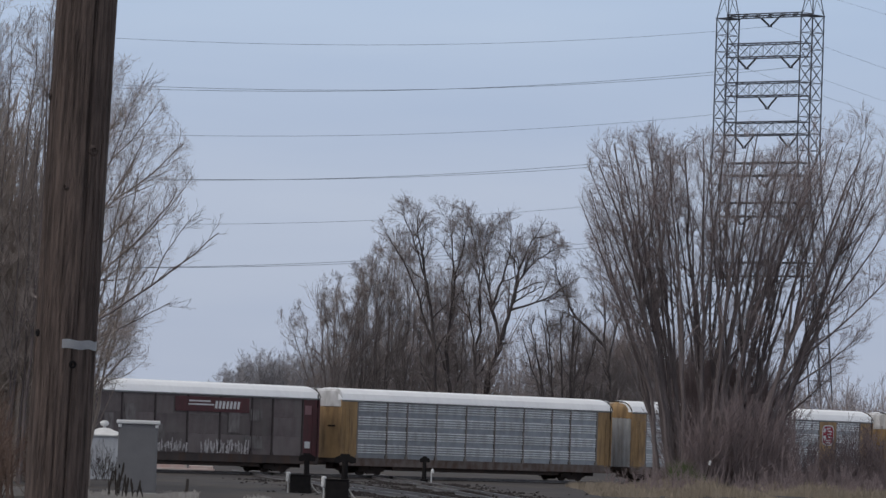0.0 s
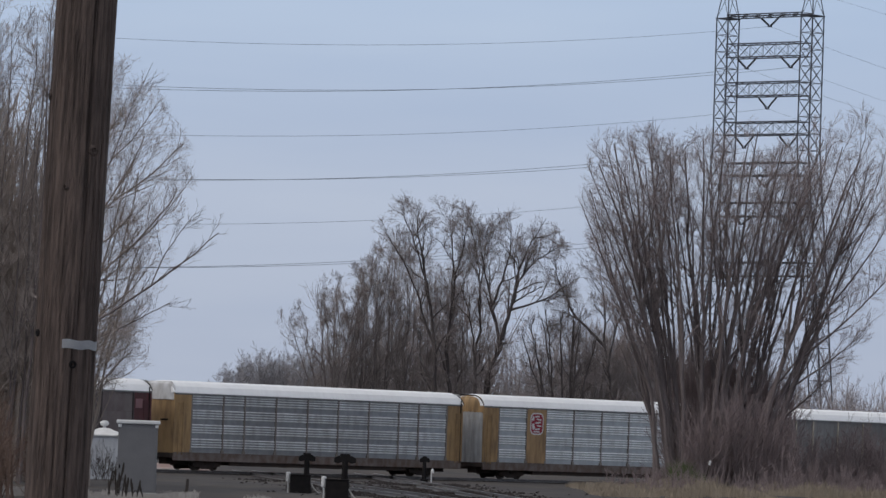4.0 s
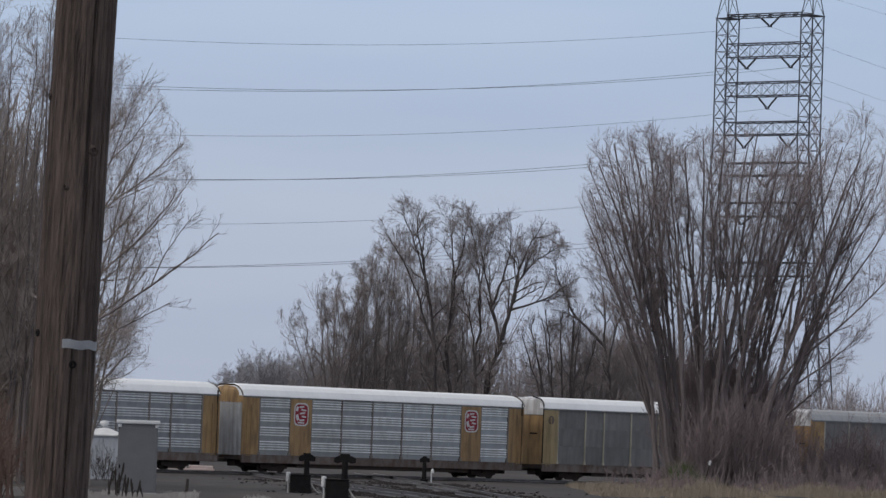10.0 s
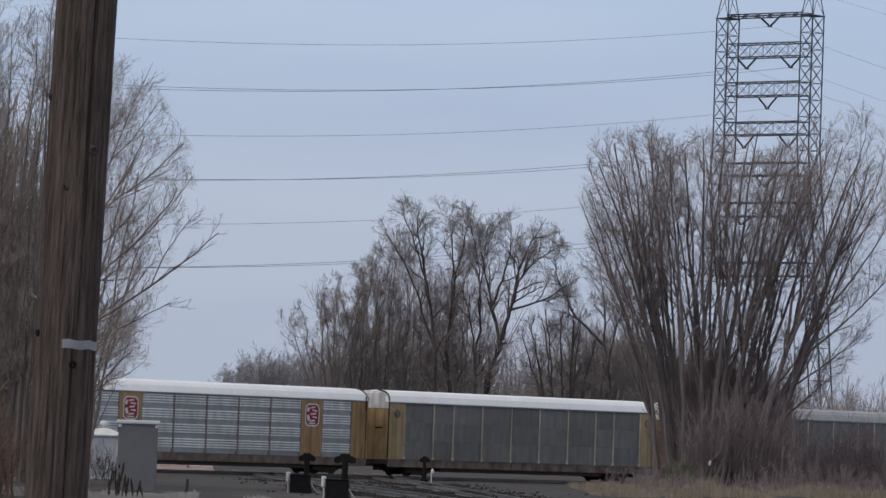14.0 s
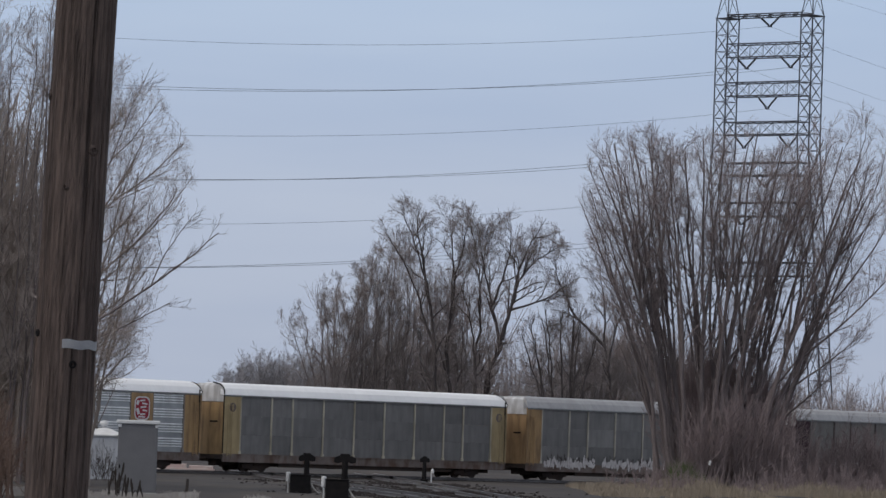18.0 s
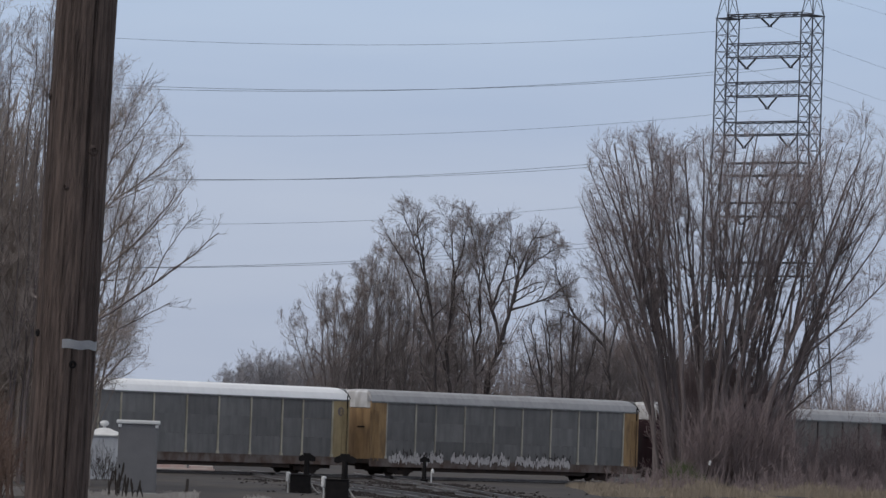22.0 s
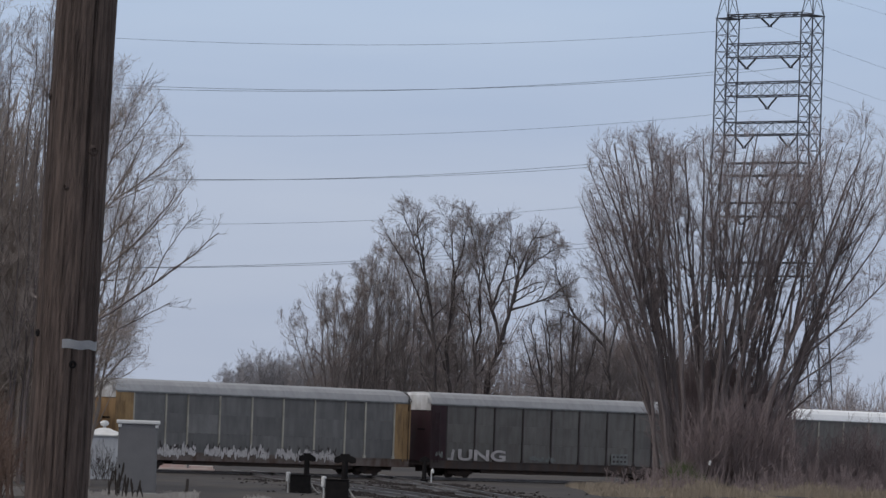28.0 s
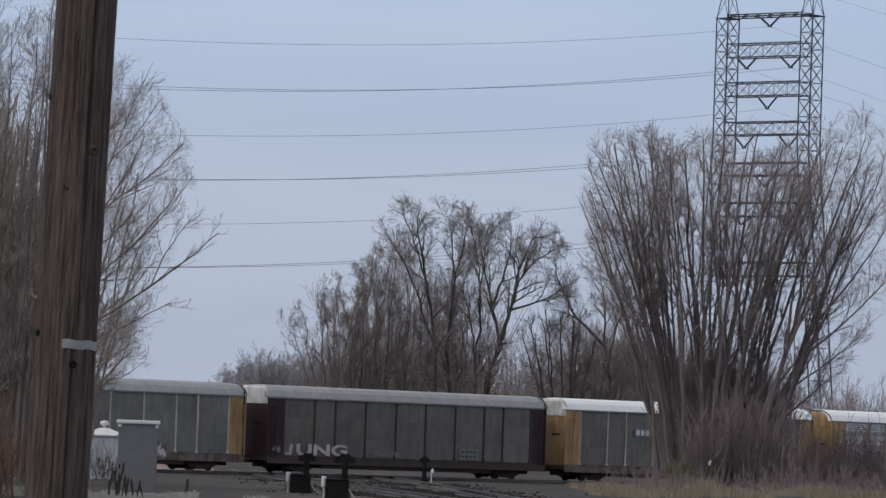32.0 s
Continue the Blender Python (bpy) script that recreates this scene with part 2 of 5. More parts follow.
def ground_material():
    """Packed cinders, gravel and thin dead grass, patchy at two scales."""
    return mat("cinder_ground", (0.062, 0.055, 0.055), (0.038, 0.034, 0.034), 0.25, 0.95, bump=0.6, fine=30, coords="World",
               dirt=(0.1, 0.082, 0.066), dirt_amt=0.55, dirt_scale=(0.05, 0.015, 0.05))


M["ground"] = ground_material()


# ---------------------------------------------------------------- mesh tools
class Shape:
    """Gathers vertices and faces of one mesh."""

    def __init__(self):
        self.v, self.f = [], []

    def add(self, verts, faces):
        k = len(self.v)
        self.v += [tuple(p) for p in verts]
        self.f += [tuple(i + k for i in fc) for fc in faces]
        return self

    def box(self, c, size, bev=0.0, rot=None):
        hx, hy, hz = (s / 2 for s in size)
        if bev <= 0:
            vs = [Vector((x, y, z)) for x in (-hx, hx) for y in (-hy, hy) for z in (-hz, hz)]
            fs = [(0, 1, 3, 2), (4, 6, 7, 5), (0, 4, 5, 1), (2, 3, 7, 6), (0, 2, 6, 4), (1, 5, 7, 3)]
        else:
            bev = min(bev, hx * 0.9, hy * 0.9, hz * 0.9)
            vs, ix, fs = [], {}, []
            for sx in (-1, 1):
                for sy in (-1, 1):
                    for sz in (-1, 1):
                        for a in range(3):
                            h = [hx - bev, hy - bev, hz - bev]
                            h[a] += bev
                            ix[sx, sy, sz, a] = len(vs)
                            vs.append(Vector((sx * h[0], sy * h[1], sz * h[2])))
            for a in range(3):
                b, c2 = (a + 1) % 3, (a + 2) % 3
                for s in (-1, 1):
                    loop = []
                    for u, w in ((-1, -1), (1, -1), (1, 1), (-1, 1)):
                        k = [0, 0, 0]
                        k[a], k[b], k[c2] = s, u, w
                        loop.append(ix[(*k, a)])
                    fs.append(tuple(loop if s > 0 else loop[::-1]))
                for u in (-1, 1):
                    for w in (-1, 1):
                        k0, k1 = [0, 0, 0], [0, 0, 0]
                        k0[a], k0[b], k0[c2] = -1, u, w
                        k1[a], k1[b], k1[c2] = 1, u, w
                        q = (ix[(*k0, b)], ix[(*k1, b)], ix[(*k1, c2)], ix[(*k0, c2)])
                        fs.append(q if u * w < 0 else q[::-1])
            for sx in (-1, 1):
                for sy in (-1, 1):
                    for sz in (-1, 1):
                        q = tuple(ix[sx, sy, sz, a] for a in range(3))
                        fs.append(q if sx * sy * sz > 0 else q[::-1])
        r = rot or Matrix.Identity(3)
        return self.add([r @ p + Vector(c) for p in vs], fs)

    def tube(self, pts, radii, sides=4, caps=False):
        """A tapered tube along a line of points."""
        k = len(self.v)
        n = len(pts)
        for i, p in enumerate(pts):
            a = pts[max(i - 1, 0)]
            b = pts[min(i + 1, n - 1)]
            d = (Vector(b) - Vector(a)).normalized()
            ref = Vector((0, 0, 1)) if abs(d.z) < 0.9 else Vector((1, 0, 0))
            u = d.cross(ref).normalized()
            w = d.cross(u)
            r = radii[i] if isinstance(radii, (list, tuple)) else radii
            for s in range(sides):
                t = 2 * math.pi * s / sides
                q = Vector(p) + u * (r * math.cos(t)) + w * (r * math.sin(t))
                self.v.append((q.x, q.y, q.z))
        for i in range(n - 1):
            for s in range(sides):
                s2 = (s + 1) % sides
                self.f.append((k + i * sides + s2, k + i * sides + s, k + (i + 1) * sides + s, k + (i + 1) * sides + s2))
        if caps:
            self.f.append(tuple(k + s for s in range(sides)))
            self.f.append(tuple(k + (n - 1) * sides + s for s in reversed(range(sides))))
        return self

    def lathe(self, profile, sides=16, axis="z", c=(0, 0, 0)):
        """Turns a profile of (radius, height) round an axis."""
        k = len(self.v)
        for r, h in profile:
            for s in range(sides):
                t = 2 * math.pi * s / sides
                p = (r * math.cos(t), r * math.sin(t), h)
                if axis == "y":
                    p = (p[0], p[2], p[1])
                elif axis == "x":
                    p = (p[2], p[0], p[1])
                self.v.append((p[0] + c[0], p[1] + c[1], p[2] + c[2]))
        for i in range(len(profile) - 1):
            for s in range(sides):
                s2 = (s + 1) % sides
                self.f.append((k + i * sides + s, k + i * sides + s2, k + (i + 1) * sides + s2, k + (i + 1) * sides + s))
        self.f.append(tuple(k + s for s in reversed(range(sides))))
        self.f.append(tuple(k + (len(profile) - 1) * sides + s for s in range(sides)))
        return self

    def extrude(self, outline, axis, a, b):
        """A prism of a convex or concave outline of 2D points, along an axis from a to b."""
        k, n = len(self.v), len(outline)
        for h in (a, b):
            for p, q in outline:
                self.v.append({"x": (h, p, q), "y": (p, h, q), "z": (p, q, h)}[axis])
        for i in range(n):
            j = (i + 1) % n
            self.f.append((k + i, k + j, k + n + j, k + n + i))
        self.f.append(tuple(k + i for i in reversed(range(n))))
        self.f.append(tuple(k + n + i for i in range(n)))
        return self

    def mesh(self, name, material, smooth=False, tidy=True):
        me = bpy.data.meshes.new(name)
        me.from_pydata(self.v, [], self.f)
        if tidy and len(self.f) < 20000:
            bm = bmesh.new()
            bm.from_mesh(me)
            bmesh.ops.recalc_face_normals(bm, faces=bm.faces)
            bm.to_mesh(me)
            bm.free()
        me.materials.append(material)
        if smooth:
            me.polygons.foreach_set("use_smooth", [True] * len(me.polygons))
        me.update()
        return me


def part(name, shape, material, parent, label="", m=None, smooth=False):
    """One mesh object under a thing or a part; shape is a Shape or a mesh that is shared."""
    me = shape.mesh(name, material, smooth) if isinstance(shape, Shape) else shape
    ob = new(name, me)
    ob.parent = parent
    if m is not None:
        ob.matrix_basis = m
    if label:
        ob["label"] = label
    return ob


def thing(name, m, label, category, group="", kind="", shape=None, material=None):
    ob = new(name, shape.mesh(name, material) if shape else None)
    ob.matrix_basis = m
    return tagged(ob, label, category, group, kind)


# ---------------------------------------------------------------- ground and tracks
TH = radians(45.7)
ALONG = Vector((math.cos(TH), math.sin(TH), 0))
BACK = Vector((-math.sin(TH), math.cos(TH), 0))
HALF_W = 1.53
LINE0 = Vector((0, 346.4, 0)) + BACK * HALF_W      # the train's track, where it crosses the view's middle


def smooth(t):
    t = max(0.0, min(1.0, t))
    return t * t * (3 - 2 * t)


def ground_z(x, y):
    z = -0.22 + 0.75 * (1 - smooth((y - 30) / 110))
    z += 0.12 * noise.noise((x * 0.06, y * 0.06, 0)) + 0.05 * noise.noise((x * 0.4, y * 0.2, 3))
    d = (Vector((x, y, 0)) - LINE0).dot(BACK)
    if d > 2.5:
        z += min(0.012 * (d - 2.5), 0.55) if d < 140 else 0.55
    # a low grassy bank beside the line
    z += 0.22 * smooth((x - 8.5) / 9) * smooth((-d - 3.5) / 7) * smooth((y - 210) / 50)
    return z


def make_ground():
    xs = [-2600, -1400, -700, -350, -180, -100] + [-70 + 2.5 * i for i in range(57)] + [100, 180, 350, 700, 1400, 2600]
    ys = [-300, -100, -30, 0] + [20 + 10 * i for i in range(14)] + [160 + 3.0 * i for i in range(108)] + [500, 540, 600, 700, 900, 1300, 2200, 4200]
    s = Shape()
    nx = len(xs)
    s.v = [(x, y, ground_z(x, y)) for y in ys for x in xs]
    s.f = [(j * nx + i, j * nx + i + 1, (j + 1) * nx + i + 1, (j + 1) * nx + i) for j in range(len(ys) - 1) for i in range(nx - 1)]
    ob = new("ground", s.mesh("ground", M["ground"], smooth=True, tidy=False))
    tagged(ob, "grey-brown cinder and gravel ground with dead grass", "ground", kind="structure")


make_ground()


def track(name, a, b, top, label, near=None):
    """Ballast bed, ties and two rails from a to b, the rail tops at the height top. near: stretch (m from a) where ties are single parts."""
    a, b = Vector(a), Vector(b)
    L = (b - a).length
    ang = math.degrees(math.atan2(b.y - a.y, b.x - a.x))
    base = thing(name, pose(a.x, a.y, top, 0, 0, ang), label, "railway track", kind="structure")
    bed = Shape()
    n = int(L / 2.0)
    rng = random.Random(len(name) + int(a.x))
    rows = []
    for i in range(n + 1):
        x = L * i / n
        j = [rng.uniform(-0.12, 0.12) for _ in range(4)]
        rows.append([(x, -3.0 + j[0], -0.42), (x, -1.75 + j[1], -0.20 + j[2] * 0.15), (x, 0, -0.19), (x, 1.75 + j[2], -0.20 + j[3] * 0.15), (x, 3.0 + j[3], -0.42)])
    for r in rows:
        bed.v += r
    bed.f = [(i * 5 + k, (i + 1) * 5 + k, (i + 1) * 5 + k + 1, i * 5 + k + 1) for i in range(n) for k in range(4)]
    part("ballast_bed", bed, M["ballast"], base, "coarse grey ballast bed")
    prof = [(-0.075, -0.175), (0.075, -0.175), (0.075, -0.155), (0.012, -0.135), (0.012, -0.045), (0.036, -0.035), (0.036, -0.004), (0.028, 0.0),
            (-0.028, 0.0), (-0.036, -0.004), (-0.036, -0.035), (-0.012, -0.045), (-0.012, -0.135), (-0.075, -0.155)]
    for y in (-0.7525, 0.7525):
        s = Shape().extrude([(p + y, q) for p, q in prof], "x", 0, L)
        part("rail", s, M["rail"], base, "worn steel rail")
    lo, hi = near or (0, 0)
    tie = Shape().box((0, 0, 0), (0.22, 2.6, 0.17), 0.015).mesh("tie", M["tie"])
    rest = Shape()
    x = 0.3
    while x < L - 0.2:
        jx, jr = rng.uniform(-0.03, 0.03), rng.uniform(-1.2, 1.2)
        if lo <= x <= hi:
            part("tie", tie, None, base, m=pose(x + jx, rng.uniform(-0.05, 0.05), -0.262, 0, 0, jr))
        else:
            rest.box((x + jx, 0, -0.262), (0.22, 2.6, 0.17))
        x += 0.56
    if rest.v:
        o = part("ties", rest, M["tie"], base)
        o["kind"] = "stuff"


p0, p1 = LINE0 - ALONG * 130, LINE0 + ALONG * 260
track("railway_track", p0, p1, 0.0, "straight main track the freight train runs on", (85, 175))
track("railway_track", (-6.8, 400.0, 0), (9.4, 120.0, 0), -0.035, "track crossing the main line on worn ties", (100, 190))
track("railway_track", (-20.2, 425.0, 0), (9.2, 127.0, 0), -0.045, "second crossing track with weathered ties", (140, 220))


def clods():
    """Loose cinders, clods and old tie ends strewn along the tracks."""
    rng = random.Random(303)
    s = Shape()
    lines = (((-6.8, 400.0), (9.4, 120.0), 85, 190, 4800), ((-20.2, 425.0), (9.2, 127.0), 120, 225, 4800))
    for (xa, ya), (xb, yb), lo, hi, n in lines:
        a, b = Vector((xa, ya, 0)), Vector((xb, yb, 0))
        d = (b - a).normalized()
        w = Vector((-d.y, d.x, 0))
        for _ in range(n):
            u = rng.uniform(lo, hi)
            v = rng.gauss(0, 1.8)
            if noise.noise((u * 0.11, v * 0.5, 2)) < -0.08:
                continue
            p = a + d * u + w * v
            r = rng.uniform(0.03, 0.075) * (1.5 if rng.random() < 0.12 else 1)
            z = max(ground_z(p.x, p.y), -0.24 if abs(v) < 1.8 else -0.4) + r * 0.15
            ring = [(p.x + r * rng.uniform(0.7, 1.8) * math.cos(t), p.y + r * rng.uniform(0.7, 1.5) * math.sin(t), z + rng.uniform(-0.3, 0.3) * r) for t in (0, 1.6, 3.1, 4.7)]
            s.add(ring + [(p.x, p.y, z + r), (p.x, p.y, z - r)], [(0, 1, 4), (1, 2, 4), (2, 3, 4), (3, 0, 4), (1, 0, 5), (2, 1, 5), (3, 2, 5), (0, 3, 5)])
    tagged(new("cinder_clods", s.mesh("cinder_clods", M["clod"], tidy=False)), "dark loose cinders and clods along the tracks", "gravel", kind="stuff")


clods()


def gravel_road():
    """A pale gravel strip behind the main track."""
    s = Shape()
    for i in range(44):
        u = -140 + i * 3.0
        wide = 11.0 * smooth((6 - u) / 30) + 0.3
        for d in (3.4, 4.0, 4.0 + wide, 5.0 + wide):
            p = LINE0 + ALONG * u + BACK * (d + 0.5 * noise.noise((u * 0.1, d, 0)))
            z = ground_z(p.x, p.y) + (0.10 if 3.7 < d < 4.4 + wide else -0.1)
            s.v.append((p.x, p.y, z))
    s.f = [(i * 4 + k, (i + 1) * 4 + k, (i + 1) * 4 + k + 1, i * 4 + k + 1) for i in range(43) for k in range(3)]
    tagged(new("gravel_road", s.mesh("gravel_road", M["paleroad"], tidy=False)), "pale gravel service road behind the tracks", "road", kind="structure")


gravel_road()


def low_barrier():
    """Short painted concrete blocks lying behind the main track."""
    for x, y, w, h in ((-18.0, 345.0, 2.3, 0.42), (-15.9, 345.6, 1.6, 0.34)):
        z = ground_z(x, y) + 0.08
        c = thing("concrete_block", pose(x, y, z, 0, 0, 8), "low pinkish painted concrete block behind the track", "concrete block", "concrete blocks",
                  shape=Shape().box((0, 0, h / 2), (w, 0.5, h), 0.05).box((0, 0, 0.06), (w + 0.2, 0.7, 0.14), 0.03), material=M["pink"])


low_barrier()

# ---------------------------------------------------------------- the train
POSTS = [x - 11.87 for x in (0, 2.82, 4.75, 7.6, 10.5, 13.35, 16.25, 19.1, 21.0, 23.75)]
END = 13.42
PANEL_LO, PANEL_HI, EAVE = 1.16, 4.90, 5.0


def screen_mesh(w, h, mt, slat):
    """A steel side screen: four horizontal ridges and a plain band below them; faces -y, origin at its centre."""
    s = Shape()
    prof = [(0.0, h / 2)]
    z = h / 2 - 0.03
    pitch = h * 0.70 / 4
    for _ in range(4):
        prof += [(0.0, z), (-0.07, z - pitch * 0.36), (-0.07, z - pitch * 0.52), (0.0, z - pitch * 0.58)]
        z -= pitch
    prof += [(0.0, -h / 2), (0.03, -h / 2), (0.03, h / 2)]
    s.extrude(prof, "x", -w / 2, w / 2)
    me = s.mesh("screen_panel", mt)
    # Ridge faces take the paler copy: the sky's brightness is put into colour.
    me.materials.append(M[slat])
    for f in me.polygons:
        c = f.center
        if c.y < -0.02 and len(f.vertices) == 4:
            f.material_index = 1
    return me


def flat_mesh(w, h, mt):
    """A flat perforated side screen with a turned edge."""
    s = Shape()
    prof = [(0.006, h / 2), (-0.004, h / 2 - 0.03), (0.0, h / 2 - 0.06), (0.0, -h / 2 + 0.03), (0.006, -h / 2), (0.03, -h / 2), (0.03, h / 2)]
    s.extrude(prof, "x", -w / 2, w / 2)
    return s.mesh("screen_panel", mt)


ROOF_RING = [(1.545, EAVE), (1.51, 5.08), (1.30, 5.42), (1.02, 5.65), (0.65, 5.77), (0.0, 5.80)]


def roof_shape():
    ring = ROOF_RING
    ring = ring + [(-y, z) for y, z in ring[-2::-1]]
    s = Shape()
    stations = [(-END - 0.05, 0.80), (-END + 0.10, 0.93), (-END + 0.35, 1.0)]
    x = -END + 0.75
    while x < END - 0.8:
        stations += [(x, 1.0), (x + 0.02, 1.007), (x + 0.10, 1.007), (x + 0.12, 1.0)]
        x += 1.42
    stations += [(END - 0.35, 1.0), (END - 0.10, 0.93), (END + 0.05, 0.80)]
    n = len(ring)
    for x, k in stations:
        for y, z in ring:
            zz = EAVE + (z - EAVE) * k
            s.v.append((x, y * (1.0 if k <= 1 else 1.004), zz))
    for i in range(len(stations) - 1):
        for j in range(n - 1):
            s.f.append((i * n + j, i * n + j + 1, (i + 1) * n + j + 1, (i + 1) * n + j))
        s.f.append((i * n + n - 1, i * n, (i + 1) * n, (i + 1) * n + n - 1))
    s.f.append(tuple(range(n)))
    s.f.append(tuple((len(stations) - 1) * n + j for j in reversed(range(n))))
    return s


def end_arc(sgn, z0, z1, bulge, ribs, half=1.42, thick=0.05):
    """A bowed end door seen in plan, from height z0 to z1; ribs: vertical corrugations."""
    s = Shape()
    n = 36 if ribs else 14
    for layer in (0, 1):
        for i in range(n + 1):
            y = -half + 2 * half * i / n
            x = END - 0.1 + bulge * (1 - (y / half) ** 2) - layer * thick
            if ribs and layer == 0:
                x += 0.045 * (1 if (i // 2) % 2 else 0)
            for z in (z0, z1):
                s.v.append((sgn * x, y, z))
    m = (n + 1) * 2
    for i in range(n):
        a = i * 2
        s.f += [(a, a + 2, a + 3, a + 1), (m + a, m + a + 1, m + a + 3, m + a + 2), (a, m + a, m + a + 2, a + 2), (a + 1, a + 3, m + a + 3, m + a + 1)]
    s.f += [(0, 1, m + 1, m), (m - 2, 2 * m - 2, 2 * m - 1, m - 1)]
    return s


def hood_shape(sgn, square):
    """The end cover under the roof's end: a bowed band that follows the roof's arch and rounds back to it, or a squarer box."""
    s = Shape()
    n, rows = 18, 7
    ys, zs = [p[0] for p in ROOF_RING[::-1]], [p[1] for p in ROOF_RING[::-1]]
    for j in range(rows + 1):
        f = j / rows
        for i in range(n + 1):
            y = -1.50 + 3.0 * i / n
            arch = EAVE + (float(np.interp(abs(y), ys, zs)) - EAVE) * 0.93 + 0.01
            if square:
                arch = min(5.74, arch + 0.22 * (1 - (y / 1.5) ** 8))
            x = END - 0.06 + 0.30 * (1 - (y / 1.5) ** 2) * math.cos(f ** (9 if square else 3) * math.pi / 2)
            s.v.append((sgn * x, y, 4.55 + (arch - 4.55) * f))
    for r in range(rows):
        for i in range(n):
            a = r * (n + 1) + i
            s.f.append((a, a + 1, a + n + 2, a + n + 1))
    k = len(s.v)
    s.v += [(p[0] - sgn * 0.04, p[1], p[2] - 0.02) for p in s.v]
    s.f += [tuple(i + k for i in reversed(f)) for f in s.f[:]]
    return s


def arch_seal(sgn):
    """A dark rubber strip round the arch where the roof meets the end cover."""
    pts = []
    for y, z in ROOF_RING + [(-y, z) for y, z in ROOF_RING[-2::-1]]:
        pts.append(Vector((sgn * (END + 0.03), y * 0.99, EAVE + (z - EAVE) * 0.88 + 0.03)))
    return Shape().tube(pts, 0.038, 5, True)


def truck_side():
    out = [(-1.25, 0.50), (-1.20, 0.28), (-0.55, 0.22), (-0.35, 0.10), (0.35, 0.10), (0.55, 0.22), (1.20, 0.28), (1.25, 0.50), (0.75, 0.56), (0.45, 0.66), (-0.45, 0.66), (-0.75, 0.56)]
    return Shape().extrude(out, "y", -0.07, 0.07)


WHEEL_R = 0.40


def wheelset_shape():
    s = Shape()
    for sg in (-1, 1):
        prof = [(0.10, -0.09), (0.12, -0.05), (0.30, -0.03), (0.33, -0.06), (WHEEL_R, -0.06), (WHEEL_R - 0.005, 0.06), (0.36, 0.06), (0.33, 0.03), (0.14, 0.02), (0.10, 0.07)]
        s.lathe([(r, h * -sg) for r, h in (prof if sg < 0 else prof)], 20, "y", (0, 0.7525 * sg, 0))
        for k in range(4):
            a = math.pi / 2 * k
            s.box((0.22 * math.cos(a), (0.7525 + 0.045) * sg, 0.22 * math.sin(a)), (0.05, 0.03, 0.05))
    s.lathe([(0.085, -0.98), (0.085, 0.98)], 10, "y")
    return s


SHARED = dict(
    post=lambda mt: Shape().box((0, 0, 0), (0.13, 0.12, PANEL_HI - PANEL_LO + 0.12), 0.015).add(
        *(lambda q: (q.v, q.f))(Shape().box((0, 0, -1.80), (0.26, 0.15, 0.22), 0.03))).mesh("side_post", mt),
)
MESHES = {}


def shared(key, maker):
    if key not in MESHES:
        MESHES[key] = maker()
    return MESHES[key]


def strokes(rng, w, h, n):
    """A row of crowded rounded sprayed shapes, unreadable, in one plane facing -y."""
    s = Shape()
    for i in range(n):
        x = w * (i + rng.uniform(0.2, 0.8)) / n
        hh = h * rng.uniform(0.45, 1.0) * (0.8 + 0.2 * math.sin(i * 0.9))
        ww = w / n * rng.uniform(0.65, 1.05)
        z0 = h * rng.uniform(0.0, 0.15)
        y = 0.0012 * (i % 3)
        lean = rng.uniform(-0.25, 0.35)
        for k in range(rng.choice((2, 3, 3))):
            cz = z0 + hh * rng.uniform(0.15, 0.85)
            rz = h * rng.uniform(0.10, 0.24)
            rx = ww * rng.uniform(0.45, 1.0)
            ring = []
            for j in range(9):
                a = 2 * math.pi * j / 9
                r = rng.uniform(0.8, 1.15)
                px, pz = rx * r * math.cos(a), rz * r * math.sin(a)
                ring.append((x + px + lean * pz, y + 0.0006 * k, cz + pz))
            s.add(ring + [(p[0], p[1] + 0.0005, p[2]) for p in ring], [tuple(range(9)), tuple(range(17, 8, -1))] + [(j, 9 + j, 9 + (j + 1) % 9, (j + 1) % 9) for j in range(9)])
    return s


def tags(rng, w, h, n):
    """A row of thin sprayed strokes, unreadable, in one plane facing -y."""
    s = Shape()
    for i in range(n):
        x0 = w * (i + rng.uniform(0.1, 0.3)) / n
        ww = w / n * 0.8
        for k in range(rng.choice((3, 4, 5))):
            p = [Vector((x0 + ww * rng.random(), -0.001 * k, h * rng.uniform(0.05, 1.0)))]
            for _ in range(2):
                p.append(Vector((x0 + ww * rng.random(), -0.001 * k, h * rng.uniform(0.0, 0.8))))
            for a, b in zip(p, p[1:]):
                d = (b - a).normalized()
                q = Vector((-d.z, 0, d.x)) * rng.uniform(0.022, 0.045)
                s.add([a - q, a + q, b + q, b - q], [(0, 1, 2, 3)])
    return s


def lettering(text, size):
    cu = bpy.data.curves.new("lettering", "FONT")
    cu.body, cu.size, cu.extrude, cu.offset = text, size, 0.002, 0.03 * size
    tmp = bpy.data.objects.new("lettering", cu)
    scene.collection.objects.link(tmp)
    dg = bpy.context.evaluated_depsgraph_get()
    me = bpy.data.meshes.new_from_object(tmp.evaluated_get(dg))
    bpy.data.objects.remove(tmp)
    return me


